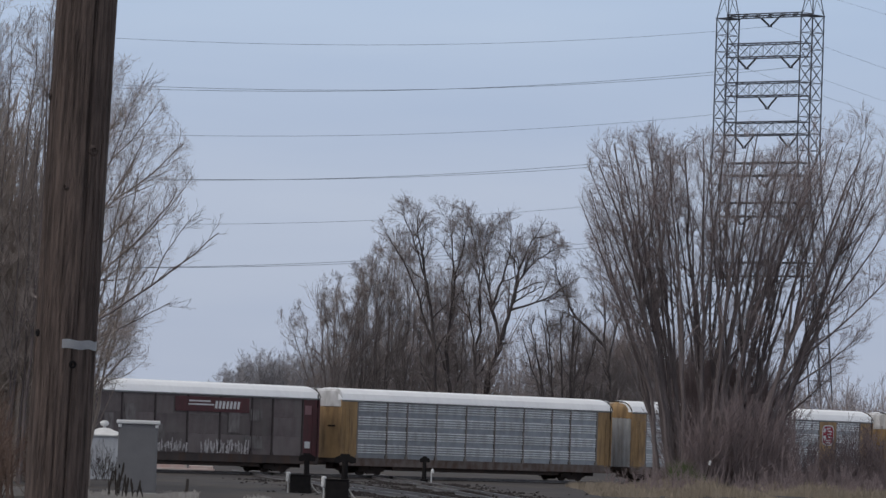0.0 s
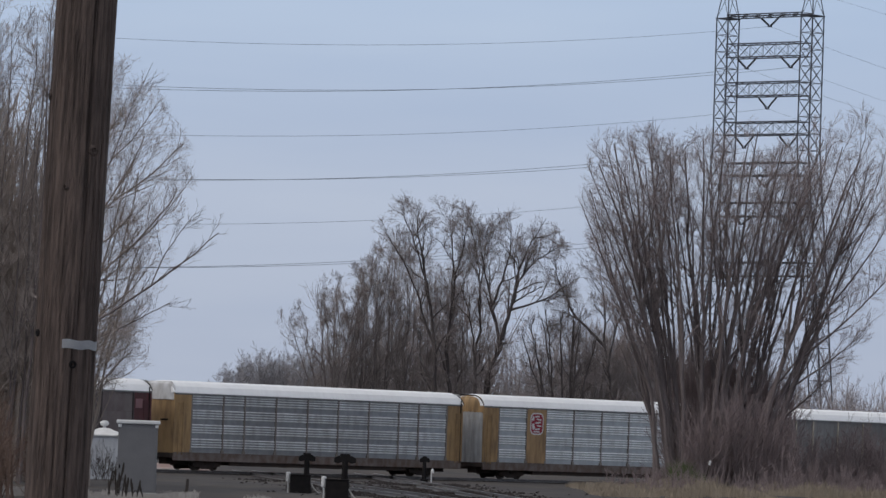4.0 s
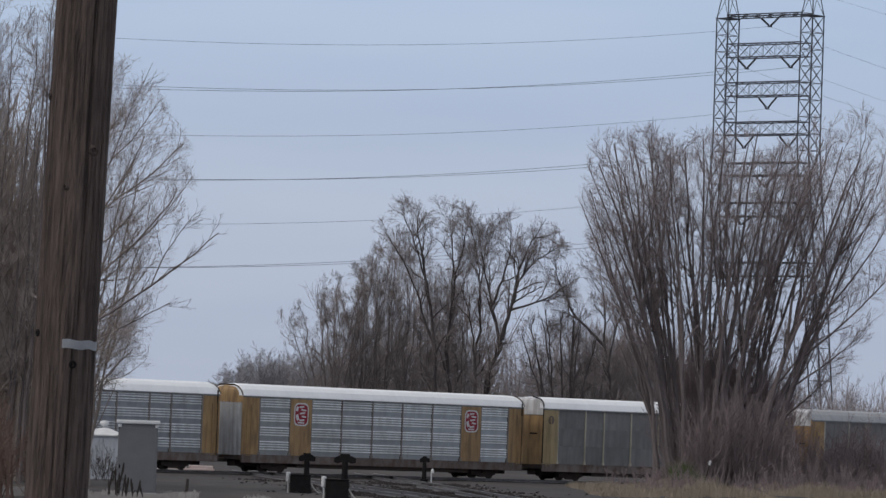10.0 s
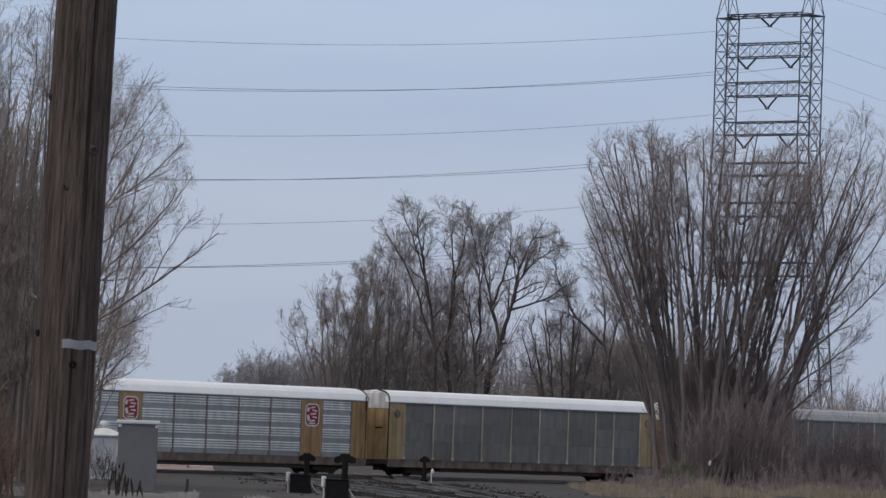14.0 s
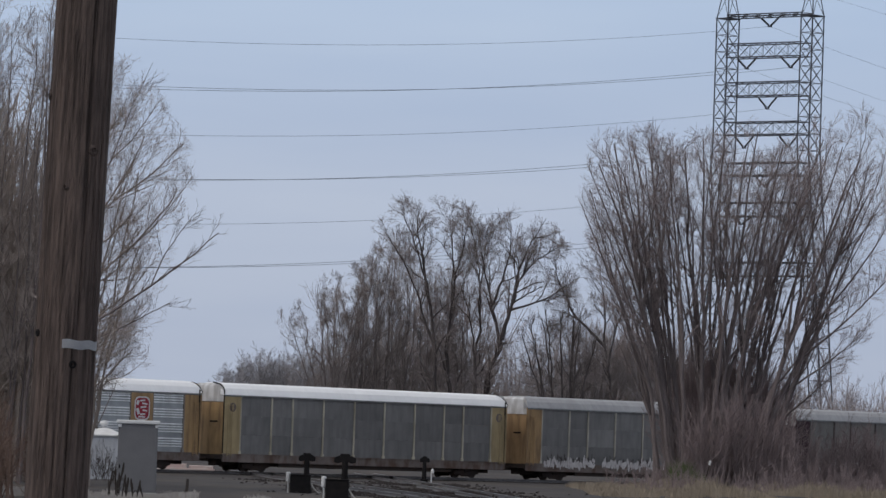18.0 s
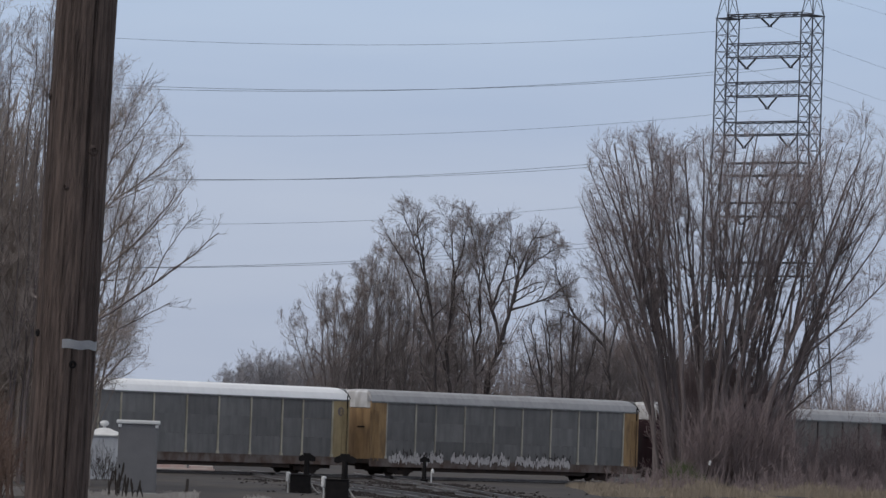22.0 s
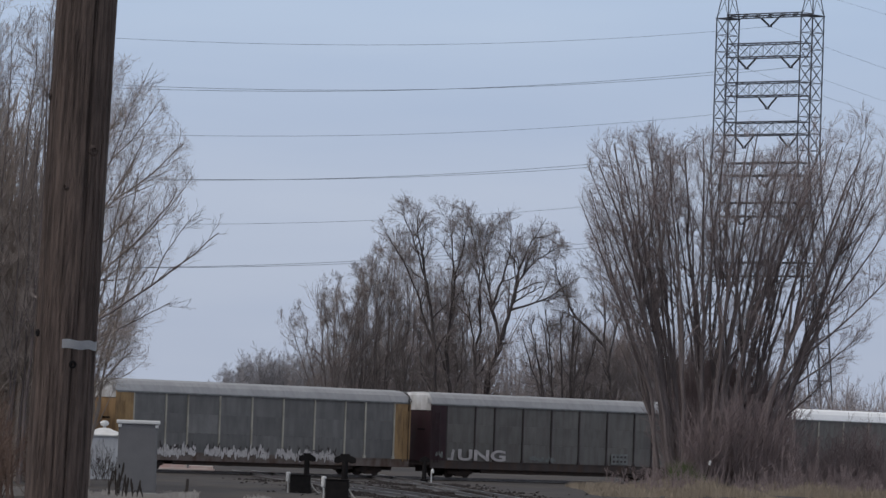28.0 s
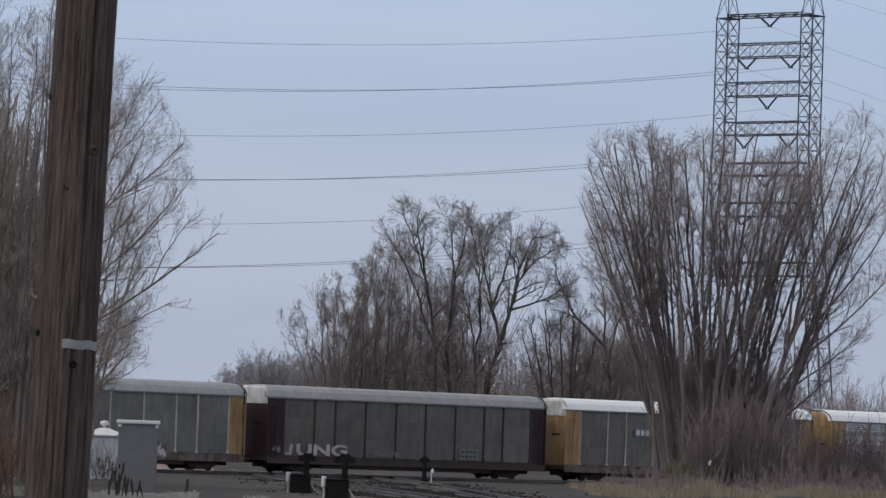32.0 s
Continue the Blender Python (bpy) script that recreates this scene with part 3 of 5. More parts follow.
def railcar(label, panel, ribbed, post_mt, corner, roof, hood, door, door_ribs, sill_mt, odd=None):
    car = thing("autorack_railcar", Matrix.Identity(4), label, "freight car", "freight train cars")
    part("roof", shared(("roof", roof), lambda: roof_shape().mesh("roof", M[roof])), None, car, {"roofwhite": "white painted ribbed roof", "roofgrey": "weathered grey ribbed roof"}[roof])
    rows = 4 if ribbed else 3
    ph = (PANEL_HI - PANEL_LO) / rows
    for sg in (-1, 1):
        turn = 0 if sg < 0 else 180
        part("side_sill", shared(("sill", sill_mt), lambda: Shape().box((0, 0, -0.06), (2 * END - 0.1, 0.12, 0.54), 0.02).box((0, -0.05, 0.19), (2 * END - 0.1, 0.08, 0.06)).mesh("side_sill", M[sill_mt])),
             None, car, "rust-streaked side sill", pose(0, sg * 1.47, 0.94, 0, 0, turn))
        part("eave_rail", shared(("eave", post_mt), lambda: Shape().box((0, 0, 0), (2 * END - 0.05, 0.10, 0.11), 0.01).mesh("eave_rail", M["postgrey"])), None, car, "", pose(0, sg * 1.50, EAVE - 0.05, 0, 0, turn))
        for x in POSTS:
            part("side_post", shared(("post", post_mt), lambda: SHARED["post"](M[post_mt])), None, car, "", pose(x, sg * 1.475, (PANEL_LO + PANEL_HI) / 2, 0, 0, turn))
        for i in range(9):
            w = POSTS[i + 1] - POSTS[i] - 0.13
            xm = (POSTS[i] + POSTS[i + 1]) / 2
            if odd and i in odd:
                me = shared(("full", odd[i], round(w, 2)), lambda: Shape().box((0, 0, 0), (w + 0.13, 0.04, PANEL_HI - PANEL_LO), 0.01).mesh("emblem_panel", M[odd[i]]))
                part("emblem_panel", me, None, car, "painted flat panel", pose(xm, sg * 1.52, (PANEL_LO + PANEL_HI) / 2, 0, 0, turn))
                continue
            for r in range(rows):
                z = PANEL_HI - ph * (r + 0.5)
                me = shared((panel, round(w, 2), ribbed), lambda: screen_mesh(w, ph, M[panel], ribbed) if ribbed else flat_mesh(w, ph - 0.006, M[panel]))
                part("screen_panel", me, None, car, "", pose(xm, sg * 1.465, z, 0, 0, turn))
        for ex in (-1, 1):
            part("corner_panel", shared(("corner", corner), lambda: Shape().box((0, 0, 0), (1.50, 0.07, 3.92), 0.02).box((0.70, -0.03, 0), (0.12, 0.06, 3.92), 0.02).mesh("corner_panel", M[corner])),
                 None, car, "", pose(ex * (END - 0.76), sg * 1.49, 3.08, 0, 0, 0 if ex * sg < 0 else 180) if sg < 0 else pose(ex * (END - 0.76), sg * 1.49, 3.08, 0, 0, 180 if ex > 0 else 0))
    for ex in (-1, 1):
        d = part("end_door", shared(("door", door, door_ribs, ex), lambda: end_arc(ex, 1.10, 4.60, 0.30, door_ribs).mesh("end_door", M[door])), None, car, "bowed end door")
        if not door_ribs:
            part("door_bar", shared(("bar", ex), lambda: Shape().box((ex * (END + 0.14), -0.75, 3.25), (0.06, 0.55, 0.10), 0.01, Matrix.Rotation(-ex * 0.35, 3, "Z")).mesh("door_bar", M["black"])), None, d, "black locking bar")
        if ex > 0:
            for sg in (-1, 1):
                part("door_seal", shared("seal", lambda: Shape().box((0, 0, 0), (0.09, 0.06, 4.25), 0.015).mesh("door_seal", M["black"])), None, car, "black vertical door seal", pose(13.2, sg * 1.535, 3.15))
        part("end_hood", shared(("hood", hood, ex), lambda: hood_shape(ex, hood == "hood").mesh("end_hood", M[hood])), None, car, "end cover above the doors")
        if ex > 0 or hood != "hood":
            part("arch_seal", shared(("arch", ex), lambda: arch_seal(ex).mesh("arch_seal", M["black"])), None, car, "dark rubber strip round the roof's arch")
        part("buffer_beam", shared(("beam", ex), lambda: Shape().box((ex * (END - 0.05), 0, 0.95), (0.35, 2.9, 0.32), 0.03).mesh("buffer_beam", M["under"])), None, car)
        part("coupler", shared(("coupler", ex), lambda: Shape().box((ex * (END + 0.45), 0, 0.80), (1.05, 0.16, 0.2), 0.03).box((ex * (END + 0.88), 0.06, 0.80), (0.26, 0.32, 0.30), 0.05).mesh("coupler", M["under"])), None, car, "rusty knuckle coupler")
        lad = Shape()
        for dx in (-0.2, 0.2):
            lad.box((ex * 12.9 + dx, -1.60, 2.7), (0.03, 0.03, 3.4))
        for k in range(8):
            lad.box((ex * 12.9, -1.60, 1.2 + k * 0.42), (0.40, 0.025, 0.025))
        lad.box((ex * 12.9, -1.56, 4.3), (0.40, 0.06, 0.03)).box((ex * 12.9, -1.56, 1.1), (0.40, 0.06, 0.03))
        part("ladder", shared(("ladder", corner, ex), lambda: lad.mesh("ladder", M[corner])), None, car)
    und = Shape().box((0, 0, 0.58), (2 * END - 1.0, 0.75, 0.42), 0.04)
    for y in (-1.30, 1.30):
        und.box((0, y, 0.57), (16.4, 0.14, 0.42), 0.03)
    for i in range(9):
        und.box((-7.2 + i * 1.8, 0, 0.66), (0.14, 2.8, 0.26), 0.02)
    und.box((2.2, -0.9, 0.55), (1.1, 0.45, 0.40), 0.08).box((-2.8, -0.85, 0.52), (0.7, 0.4, 0.36), 0.08)
    part("underframe", shared("under", lambda: und.mesh("underframe", M["under"])), None, car, "grimy dark underframe")
    for dz in (1.08, 2.42, 3.72):
        part("deck", shared(("deck", dz), lambda: Shape().box((0, 0, dz), (2 * END - 0.4, 2.78, 0.08)).mesh("deck", M["under"])), None, car, "inner loading deck")
    for tx in (-10.0, 10.0):
        tr = part("truck", shared("bolster", lambda: Shape().box((0, 0, 0.52), (0.42, 2.3, 0.26), 0.04).box((0, 0, 0.72), (0.5, 0.5, 0.2), 0.03).mesh("truck", M["under"])), None, car, "", pose(tx, 0, 0))
        for sg in (-1, 1):
            part("side_frame", shared("tside", lambda: truck_side().mesh("side_frame", M["under"])), None, tr, "", pose(0, sg * 1.02, 0))
        for wx in (-0.865, 0.865):
            w = part("wheelset", shared("wheels", lambda: wheelset_shape().mesh("wheelset", M["wheel"])), None, tr, "dark steel wheelset", pose(wx, 0, WHEEL_R))
            WHEELS.append(w)
    return car


WHEELS = []


def emblem(car, x, z):
    def oblong(w, h, c):
        """A rounded oblong."""
        return [(sx * (w - c) + c * math.cos(radians(a)), sz * (h - c) + c * math.sin(radians(a)))
                for sx, sz, a0 in ((1, 1, 0), (-1, 1, 90), (-1, -1, 180), (1, -1, 270)) for a in (a0, a0 + 30, a0 + 60, a0 + 90)]
    plate = part("emblem", Shape().extrude(oblong(0.66, 0.76, 0.36), "y", -0.006, 0.0), M["white"], car, "white-edged red emblem", pose(x, -1.545, z))
    part("emblem_field", Shape().extrude(oblong(0.57, 0.67, 0.31), "y", -0.012, -0.0065), M["red"], plate, "dark red field")
    for cx, cz, w, h, turn in ((-0.40, 0.36, 0.20, 0.30, 0.4), (-0.36, -0.20, 0.24, 0.40, -0.35), (0.02, 0.50, 0.44, 0.10, -0.1), (0.20, 0.30, 0.46, 0.10, 0.12), (0.10, 0.08, 0.50, 0.11, -0.12), (0.22, -0.14, 0.40, 0.10, 0.1), (0.05, -0.38, 0.46, 0.11, -0.1), (-0.02, -0.55, 0.60, 0.09, 0.03)):
        part("emblem_bar", Shape().box((cx, -0.015, cz), (w, 0.004, h), 0, Matrix.Rotation(turn, 3, "Y")), M["white"], plate)
    return plate


def sprayed(shape, mt, car, label, m, name="graffiti"):
    """Sprayed marks too small and crowded to tell apart."""
    part(name, shape, M[mt], car, label, m)["kind"] = "stuff"


def build_train():
    grid = dict(panel="galv", ribbed="ridgelit_dull", post_mt="posttan", corner="yellow", roof="roofwhite", sill_mt="sill")
    cars = []
    c = railcar("grimy dark brown autorack car with white roof and red patch", "brownpanel", False, "postdark", "redpatch", "roofwhite", "hood", "redpatch", False, "silldark")
    patch = part("name_patch", Shape().box((0, 0, 0), (6.6, 0.012, 0.95)), M["redpatch"], c, "faded dark red name patch", pose(3.6, -1.545, 4.33))
    bars = Shape()
    bars.box((-1.0, -0.009, -0.02), (2.3, 0.004, 0.09)).box((-1.15, -0.009, 0.20), (1.9, 0.004, 0.10))
    for k in range(7):
        hh = 0.50
        bars.box((0.35 + k * 0.33, -0.009, 0.05 - (0.31 - hh / 2)), (0.21, 0.004, hh), 0, Matrix.Rotation(0.2, 3, "Y"))
    part("name_bars", bars, M["white"], patch, "white lettering bars")
    rng = random.Random(5)
    sprayed(tags(rng, 4.0, 0.95, 15), "spray", c, "white unreadable graffiti", pose(-2.5, -1.555, 1.15))
    sprayed(tags(rng, 4.4, 1.0, 16), "spray", c, "white unreadable graffiti", pose(2.6, -1.555, 1.12))
    for x, z, w, h in ((7.6, 3.75, 1.1, 0.75), (7.4, 1.95, 1.6, 0.8), (5.6, 3.3, 1.0, 1.5), (-3.6, 3.4, 0.9, 1.6), (-5.4, 2.6, 0.8, 1.9), (-1.2, 2.5, 1.3, 0.9)):
        part("repaint_patch", Shape().box((0, 0, 0), (w, 0.008, h)), M["patchgrey"], c, "faded grey repaint patch", pose(x, -1.53, z))
    part("warning_plate", Shape().box((0, 0, 0), (0.5, 0.012, 0.45), 0.02), M["white"], c, "small pale plate", pose(12.3, -1.56, 1.9))
    part("warning_plate", Shape().box((0, 0, 0), (0.6, 0.012, 0.6), 0.02), M["pinkplate"], c, "small faded pink plate", pose(12.3, -1.56, 4.2))
    cars.append((c, -36.22))
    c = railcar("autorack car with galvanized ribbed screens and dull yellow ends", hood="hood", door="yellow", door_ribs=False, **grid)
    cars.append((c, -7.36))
    c = railcar("autorack car with galvanized screens, yellow ends, two red emblems", hood="yellow", door="doorgrey", door_ribs=True, odd={1: "orange", 7: "orange"}, **{**grid, "ribbed": "ridgelit_bright", "panel": "galvlight"})
    emblem(c, (POSTS[1] + POSTS[2]) / 2, 3.90)
    emblem(c, (POSTS[7] + POSTS[8]) / 2, 3.90)
    cars.append((c, 21.55))
    c = railcar("autorack car with dull grey flat screens and yellow posts", "greypanel", False, "postyel", "brightyel", "roofwhite", "hood", "yellow", False, "sill")
    for x in (-12.62, 12.62):
        r = Shape().lathe([(0.30, 0), (0.30, 0.004)], 20, "y")
        d = part("stencil_disc", r, M["sill"], c, "round dark stencil", pose(x, -1.533, 4.2))
        part("stencil_bar", Shape().box((0, -0.004, 0), (0.10, 0.003, 0.42)), M["brightyel"], d)
    arc = [Vector((-END + 0.02, -1.50, z)) for z in (1.2, 2.4, 3.6, 4.6, 5.3)] + [Vector((-END - 0.02, -1.40, 5.52)), Vector((-END - 0.10, -1.15, 5.70)), Vector((-END - 0.16, -0.6, 5.80))]
    part("hood_seal", Shape().tube(arc, 0.045, 6, True), M["black"], c, "black rubber seal round the end cover")
    cars.append((c, 50.38))
    c = railcar("autorack car with grey screens, grey roof and white graffiti", "greypanel", False, "post", "yellow", "roofgrey", "hood", "orange", False, "sill")
    rng = random.Random(11)
    for x0, w, n in ((-11.6, 5.2, 46), (-5.6, 5.8, 50), (0.8, 5.6, 42)):
        sprayed(strokes(rng, w, 1.0, n), "spraybright", c, "white unreadable graffiti", pose(x0, -1.572, 0.86))
        sprayed(tags(rng, w, 1.0, n // 4), "postdark", c, "thin black sprayed outlines", pose(x0, -1.560, 0.9), "graffiti_outline")
    cars.append((c, 79.25))
    c = railcar("dark maroon autorack car with dusty screens and sprayed letters", "dustpanel", False, "postdark", "maroon", "roofgrey", "hood", "maroon", False, "silldark")
    me = lettering("UNG", 1.02)
    me.materials.append(M["spray"])
    ob = part("graffiti_letters", me, None, c, "white sprayed block letters", pose(-10.8, -1.560, 1.24, 90, 0, 0) @ Matrix.Diagonal((2.15, 1, 1, 1)))
    rng = random.Random(3)
    part("graffiti", Shape().box((0, 0, 0.36), (0.26, 0.004, 0.72), 0, Matrix.Rotation(0.25, 3, "Y")).box((-0.25, 0, 0.06), (0.5, 0.004, 0.15)), M["spray"], c, "white sprayed stroke", pose(-11.25, -1.555, 1.22))
    sprayed(strokes(rng, 0.7, 0.6, 4), "spraydull", c, "faded sprayed mark", pose(-12.9, -1.565, 1.3))
    sprayed(strokes(rng, 2.6, 0.5, 12), "spraydull", c, "faded unreadable graffiti", pose(-3.6, -1.555, 1.25))
    st = part("stencil_plate", Shape().box((0, 0, 0), (1.75, 0.01, 0.75)), M["spraydull"], c, "pale stencil panel", pose(5.7, -1.548, 1.62))
    for a in range(4):
        for b in range(2):
            part("stencil_bar", Shape().box((-0.6 + a * 0.4, -0.008, -0.16 + b * 0.32), (0.22, 0.003, 0.14)), M["postdark"], st)
    cars.append((c, 108.08))
    c = railcar("autorack car with dusty screens, yellow ends and white roof", "dustpanel", False, "post", "yellow", "roofwhite", "hood", "yellow", False, "sill")
    st = part("sign_plate", Shape().box((0, 0, 0), (1.75, 0.01, 0.62)), M["postgrey"], c, "small lettered sign plate", pose(-4.2 - 1.2, -1.548, 3.55))
    for a in range(3):
        part("sign_bar", Shape().box((-0.5 + a * 0.5, -0.008, 0), (0.34, 0.003, 0.36)), M["white"], st)
    cars.append((c, 136.93))
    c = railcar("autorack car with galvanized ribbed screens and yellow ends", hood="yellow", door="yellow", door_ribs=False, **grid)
    cars.append((c, 165.80))
    return cars


CARS = build_train()
SPEED, GAIN = 3.82, 0.00183


def car_pose(first_post, t):
    s = first_post + 11.87 - SPEED * t - 0.5 * GAIN * (t - 16.0) ** 2
    p = LINE0 + ALONG * s
    return pose(p.x, p.y, 0, 0, 0, 45.7)


for one, fp in CARS:
    one.matrix_basis = car_pose(fp, 0.0)


# ---------------------------------------------------------------- transmission tower and its lines
TOWER = Vector((35.2, 560.0, 0.0))
BEAM_ANG = -41.0
LEVELS = [(49.6, 1), (45.0, 2), (40.5, 1), (36.2, 2), (31.9, 1), (27.75, 2)]


def bar(s, a, b, r):
    s.tube([Vector(a), Vector(b)], r, 4)


def tower():
    t = thing("transmission_tower", pose(TOWER.x, TOWER.y, 0, 0, 0, BEAM_ANG), "tall grey steel lattice transmission tower", "power tower")
    H, FL, w, wy, cx = 50.6, 36.0, 0.784, 1.025, 5.85
    base_z = ground_z(TOWER.x, TOWER.y)

    def leg(sx, ox, oy, z):
        out = 0.0 if z > FL else (FL - z) * 0.10
        return Vector((sx * (cx + out) + ox * w, oy * wy, z))

    for sx in (-1, 1):
        col = part("column", Shape().box((sx * cx, 0, H), (2 * w + 0.2, 2 * wy + 0.2, 0.12)), M["lattice"], t, "square lattice column")
        for ox in (-1, 1):
            for oy in (-1, 1):
                s = Shape()
                bar(s, leg(sx, ox, oy, base_z - 0.3), leg(sx, ox, oy, FL), 0.105)
                bar(s, leg(sx, ox, oy, FL), leg(sx, ox, oy, H), 0.095)
                part("leg", s, M["lattice"], col)
        br = Shape()
        z = H
        while z > 3:
            dz = 1.85 if z > FL else 3.6
            for ax in range(4):
                c0 = [(-1, -1), (1, -1), (1, 1), (-1, 1)]
                a, b = c0[ax], c0[(ax + 1) % 4]
                bar(br, leg(sx, *a, z), leg(sx, *b, z - dz), 0.04)
                bar(br, leg(sx, *b, z), leg(sx, *a, z - dz), 0.04)
                bar(br, leg(sx, *a, z), leg(sx, *b, z), 0.036)
            z -= dz
        part("bracing", br, M["lattice"], col)
        pk = Shape()
        for ox in (-1, 1):
            for oy in (-1, 1):
                bar(pk, leg(sx, ox, oy, H), (sx * cx, 0, H + 6.0), 0.07)
                bar(pk, leg(sx, ox, oy, H), (sx * cx - ox * 0.45, oy * 0.45, H + 3.0), 0.04)
        part("earthwire_peak", pk, M["lattice"], t)
    beams = [(50.95, 50.70), (47.7, 46.2), (43.4, 41.9), (39.0, 37.6), (34.5, 33.1), (30.1, 28.6), (23.5, 22.0)]
    for hi, lo in beams:
        s = Shape()
        out = 0 if lo > FL else (FL - lo) * 0.1
        x1 = cx + out - 0.8 * w
        for oy in (-wy, wy):
            for z in (hi, lo):
                bar(s, (-x1, oy, z), (x1, oy, z), 0.07)
            n = 6
            for i in range(n):
                a, b = -x1 + 2 * x1 * i / n, -x1 + 2 * x1 * (i + 1) / n
                bar(s, (a, oy, lo), (b, oy, hi), 0.028)
                bar(s, (a, oy, hi), (b, oy, lo), 0.028)
                bar(s, (a, oy, lo), (a, oy, hi), 0.03)
        for i in range(7):
            a = -x1 + 2 * x1 * i / 6
            bar(s, (a, -wy, hi), (a, wy, hi), 0.03)
            bar(s, (a, -wy, lo), (a, wy, lo), 0.03)
        part("crossbeam", s, M["lattice"], t, "lattice crossbeam")
    for (z, k), beam in zip(LEVELS, beams):
        for x in ((0,) if k == 1 else (-3.05, 3.05)):
            for sg in (-1, 1):
                s = Shape()
                top, low = Vector((x + sg * 1.4, 0, beam[1])), Vector((x, 0, z))
                s.tube([top, top.lerp(low, 0.12)], 0.03, 5)
                pts, rad = [], []
                for i in range(15):
                    f = 0.12 + 0.80 * i / 14
                    pts.append(top.lerp(low, f))
                    rad.append(0.14 if i % 2 else 0.07)
                s.tube(pts, rad, 8)
                s.tube([top.lerp(low, 0.92), low], 0.03, 5)
                part("insulator", s, M["glass_ins"], t, "dark insulator string")
            part("clamp", Shape().box((x, 0, z), (0.3, 0.5, 0.16), 0.03), M["lattice"], t)
    return t


tower()
B_DIR = Vector((math.cos(radians(BEAM_ANG)), math.sin(radians(BEAM_ANG)), 0))
W_DIR = Vector((B_DIR.y, -B_DIR.x, 0))


def conductors():
    for z, k in LEVELS:
        for x in ((0,) if k == 1 else (-3.05, 3.05)):
            for sg in (1, -1):
                s = Shape()
                p = TOWER + B_DIR * x
                pts = []
                for i in range(41):
                    L = 303.0 * i / 40
                    q = p + W_DIR * (sg * L)
                    pts.append(Vector((q.x, q.y, z - 0.1448 * L + 0.000477 * L * L)))
                s.tube(pts, (0.016 if k == 1 else 0.021) if sg > 0 else 0.012, 4)
                tagged(new("power_line", s.mesh("power_line", M["wire"], tidy=False)), "thin grey overhead conductor hung from the tower", "power line", "overhead conductors")
    for sx in (-1, 1):
        for sg in (1, -1):
            s = Shape()
            p = TOWER + B_DIR * (5.85 * sx)
            s.tube([Vector((*(p + W_DIR * (sg * 303.0 * i / 30)).xy, 56.6 - 0.11 * 303 * i / 30 + 0.00036 * (303 * i / 30) ** 2)) for i in range(31)], 0.012, 4)
            tagged(new("power_line", s.mesh("power_line", M["wire"], tidy=False)), "thin earth wire at the tower's peak", "power line", "overhead conductors")


conductors()


# ---------------------------------------------------------------- bare trees
def grow(out, p, d, L, r, lev, rng, P, bounds=None):
    """Adds a branch and its side branches to out[level] as (points, radii)."""
    n = P["segs"][lev]
    pts, rad = [p], [r]
    dirs = [d]
    wig, up = P["wig"][lev], P["up"][lev]
    for i in range(n):
        d = (d + Vector((rng.gauss(0, wig), rng.gauss(0, wig), rng.gauss(0, wig) + up))).normalized()
        p = p + d * (L / n)
        pts.append(p)
        dirs.append(d)
        rad.append(max(r * (1 - (1 - P["tip"][lev]) * (i + 1) / n), P["rmin"]))
    out[lev].append((pts, rad))
    if lev + 1 >= len(P["segs"]):
        return
    k = P["kids"][lev]
    k = max(1, int(k * rng.uniform(0.75, 1.25) + 0.5))
    f0, f1 = P["from"][lev], P["to"][lev] if "to" in P else 1.0
    for c in range(k):
        f = f0 + (f1 - f0) * (c + rng.random()) / k
        i = min(int(f * n), n - 1)
        q = pts[i].lerp(pts[i + 1], f * n - i)
        dd = dirs[i + 1]
        a = radians(rng.uniform(*P["angle"][lev]))
        ref = dd.orthogonal().normalized()
        ref.rotate(Matrix.Rotation(rng.uniform(0, 2 * math.pi), 3, dd))
        nd = dd * math.cos(a) + ref * math.sin(a)
        LL = L * P["ratio"][lev] * (1.15 - 0.65 * f) * rng.uniform(0.6, 1.25)
        rr = max(min(rad[i] * 0.62, r * P["thin"][lev]), P["rmin"])
        grow(out, q, nd, LL, rr, lev + 1, rng, P)


STYLE = dict(
    brush=dict(segs=(5, 3, 1), wig=(0.06, 0.10, 0.12), up=(0.02, 0.03, 0.02), tip=(0.2, 0.4, 0.6), kids=(8, 4), **{"from": (0.12, 0.1)},
               angle=((15, 45), (20, 55)), ratio=(0.42, 0.45), thin=(0.5, 0.6), rmin=0.010),
)


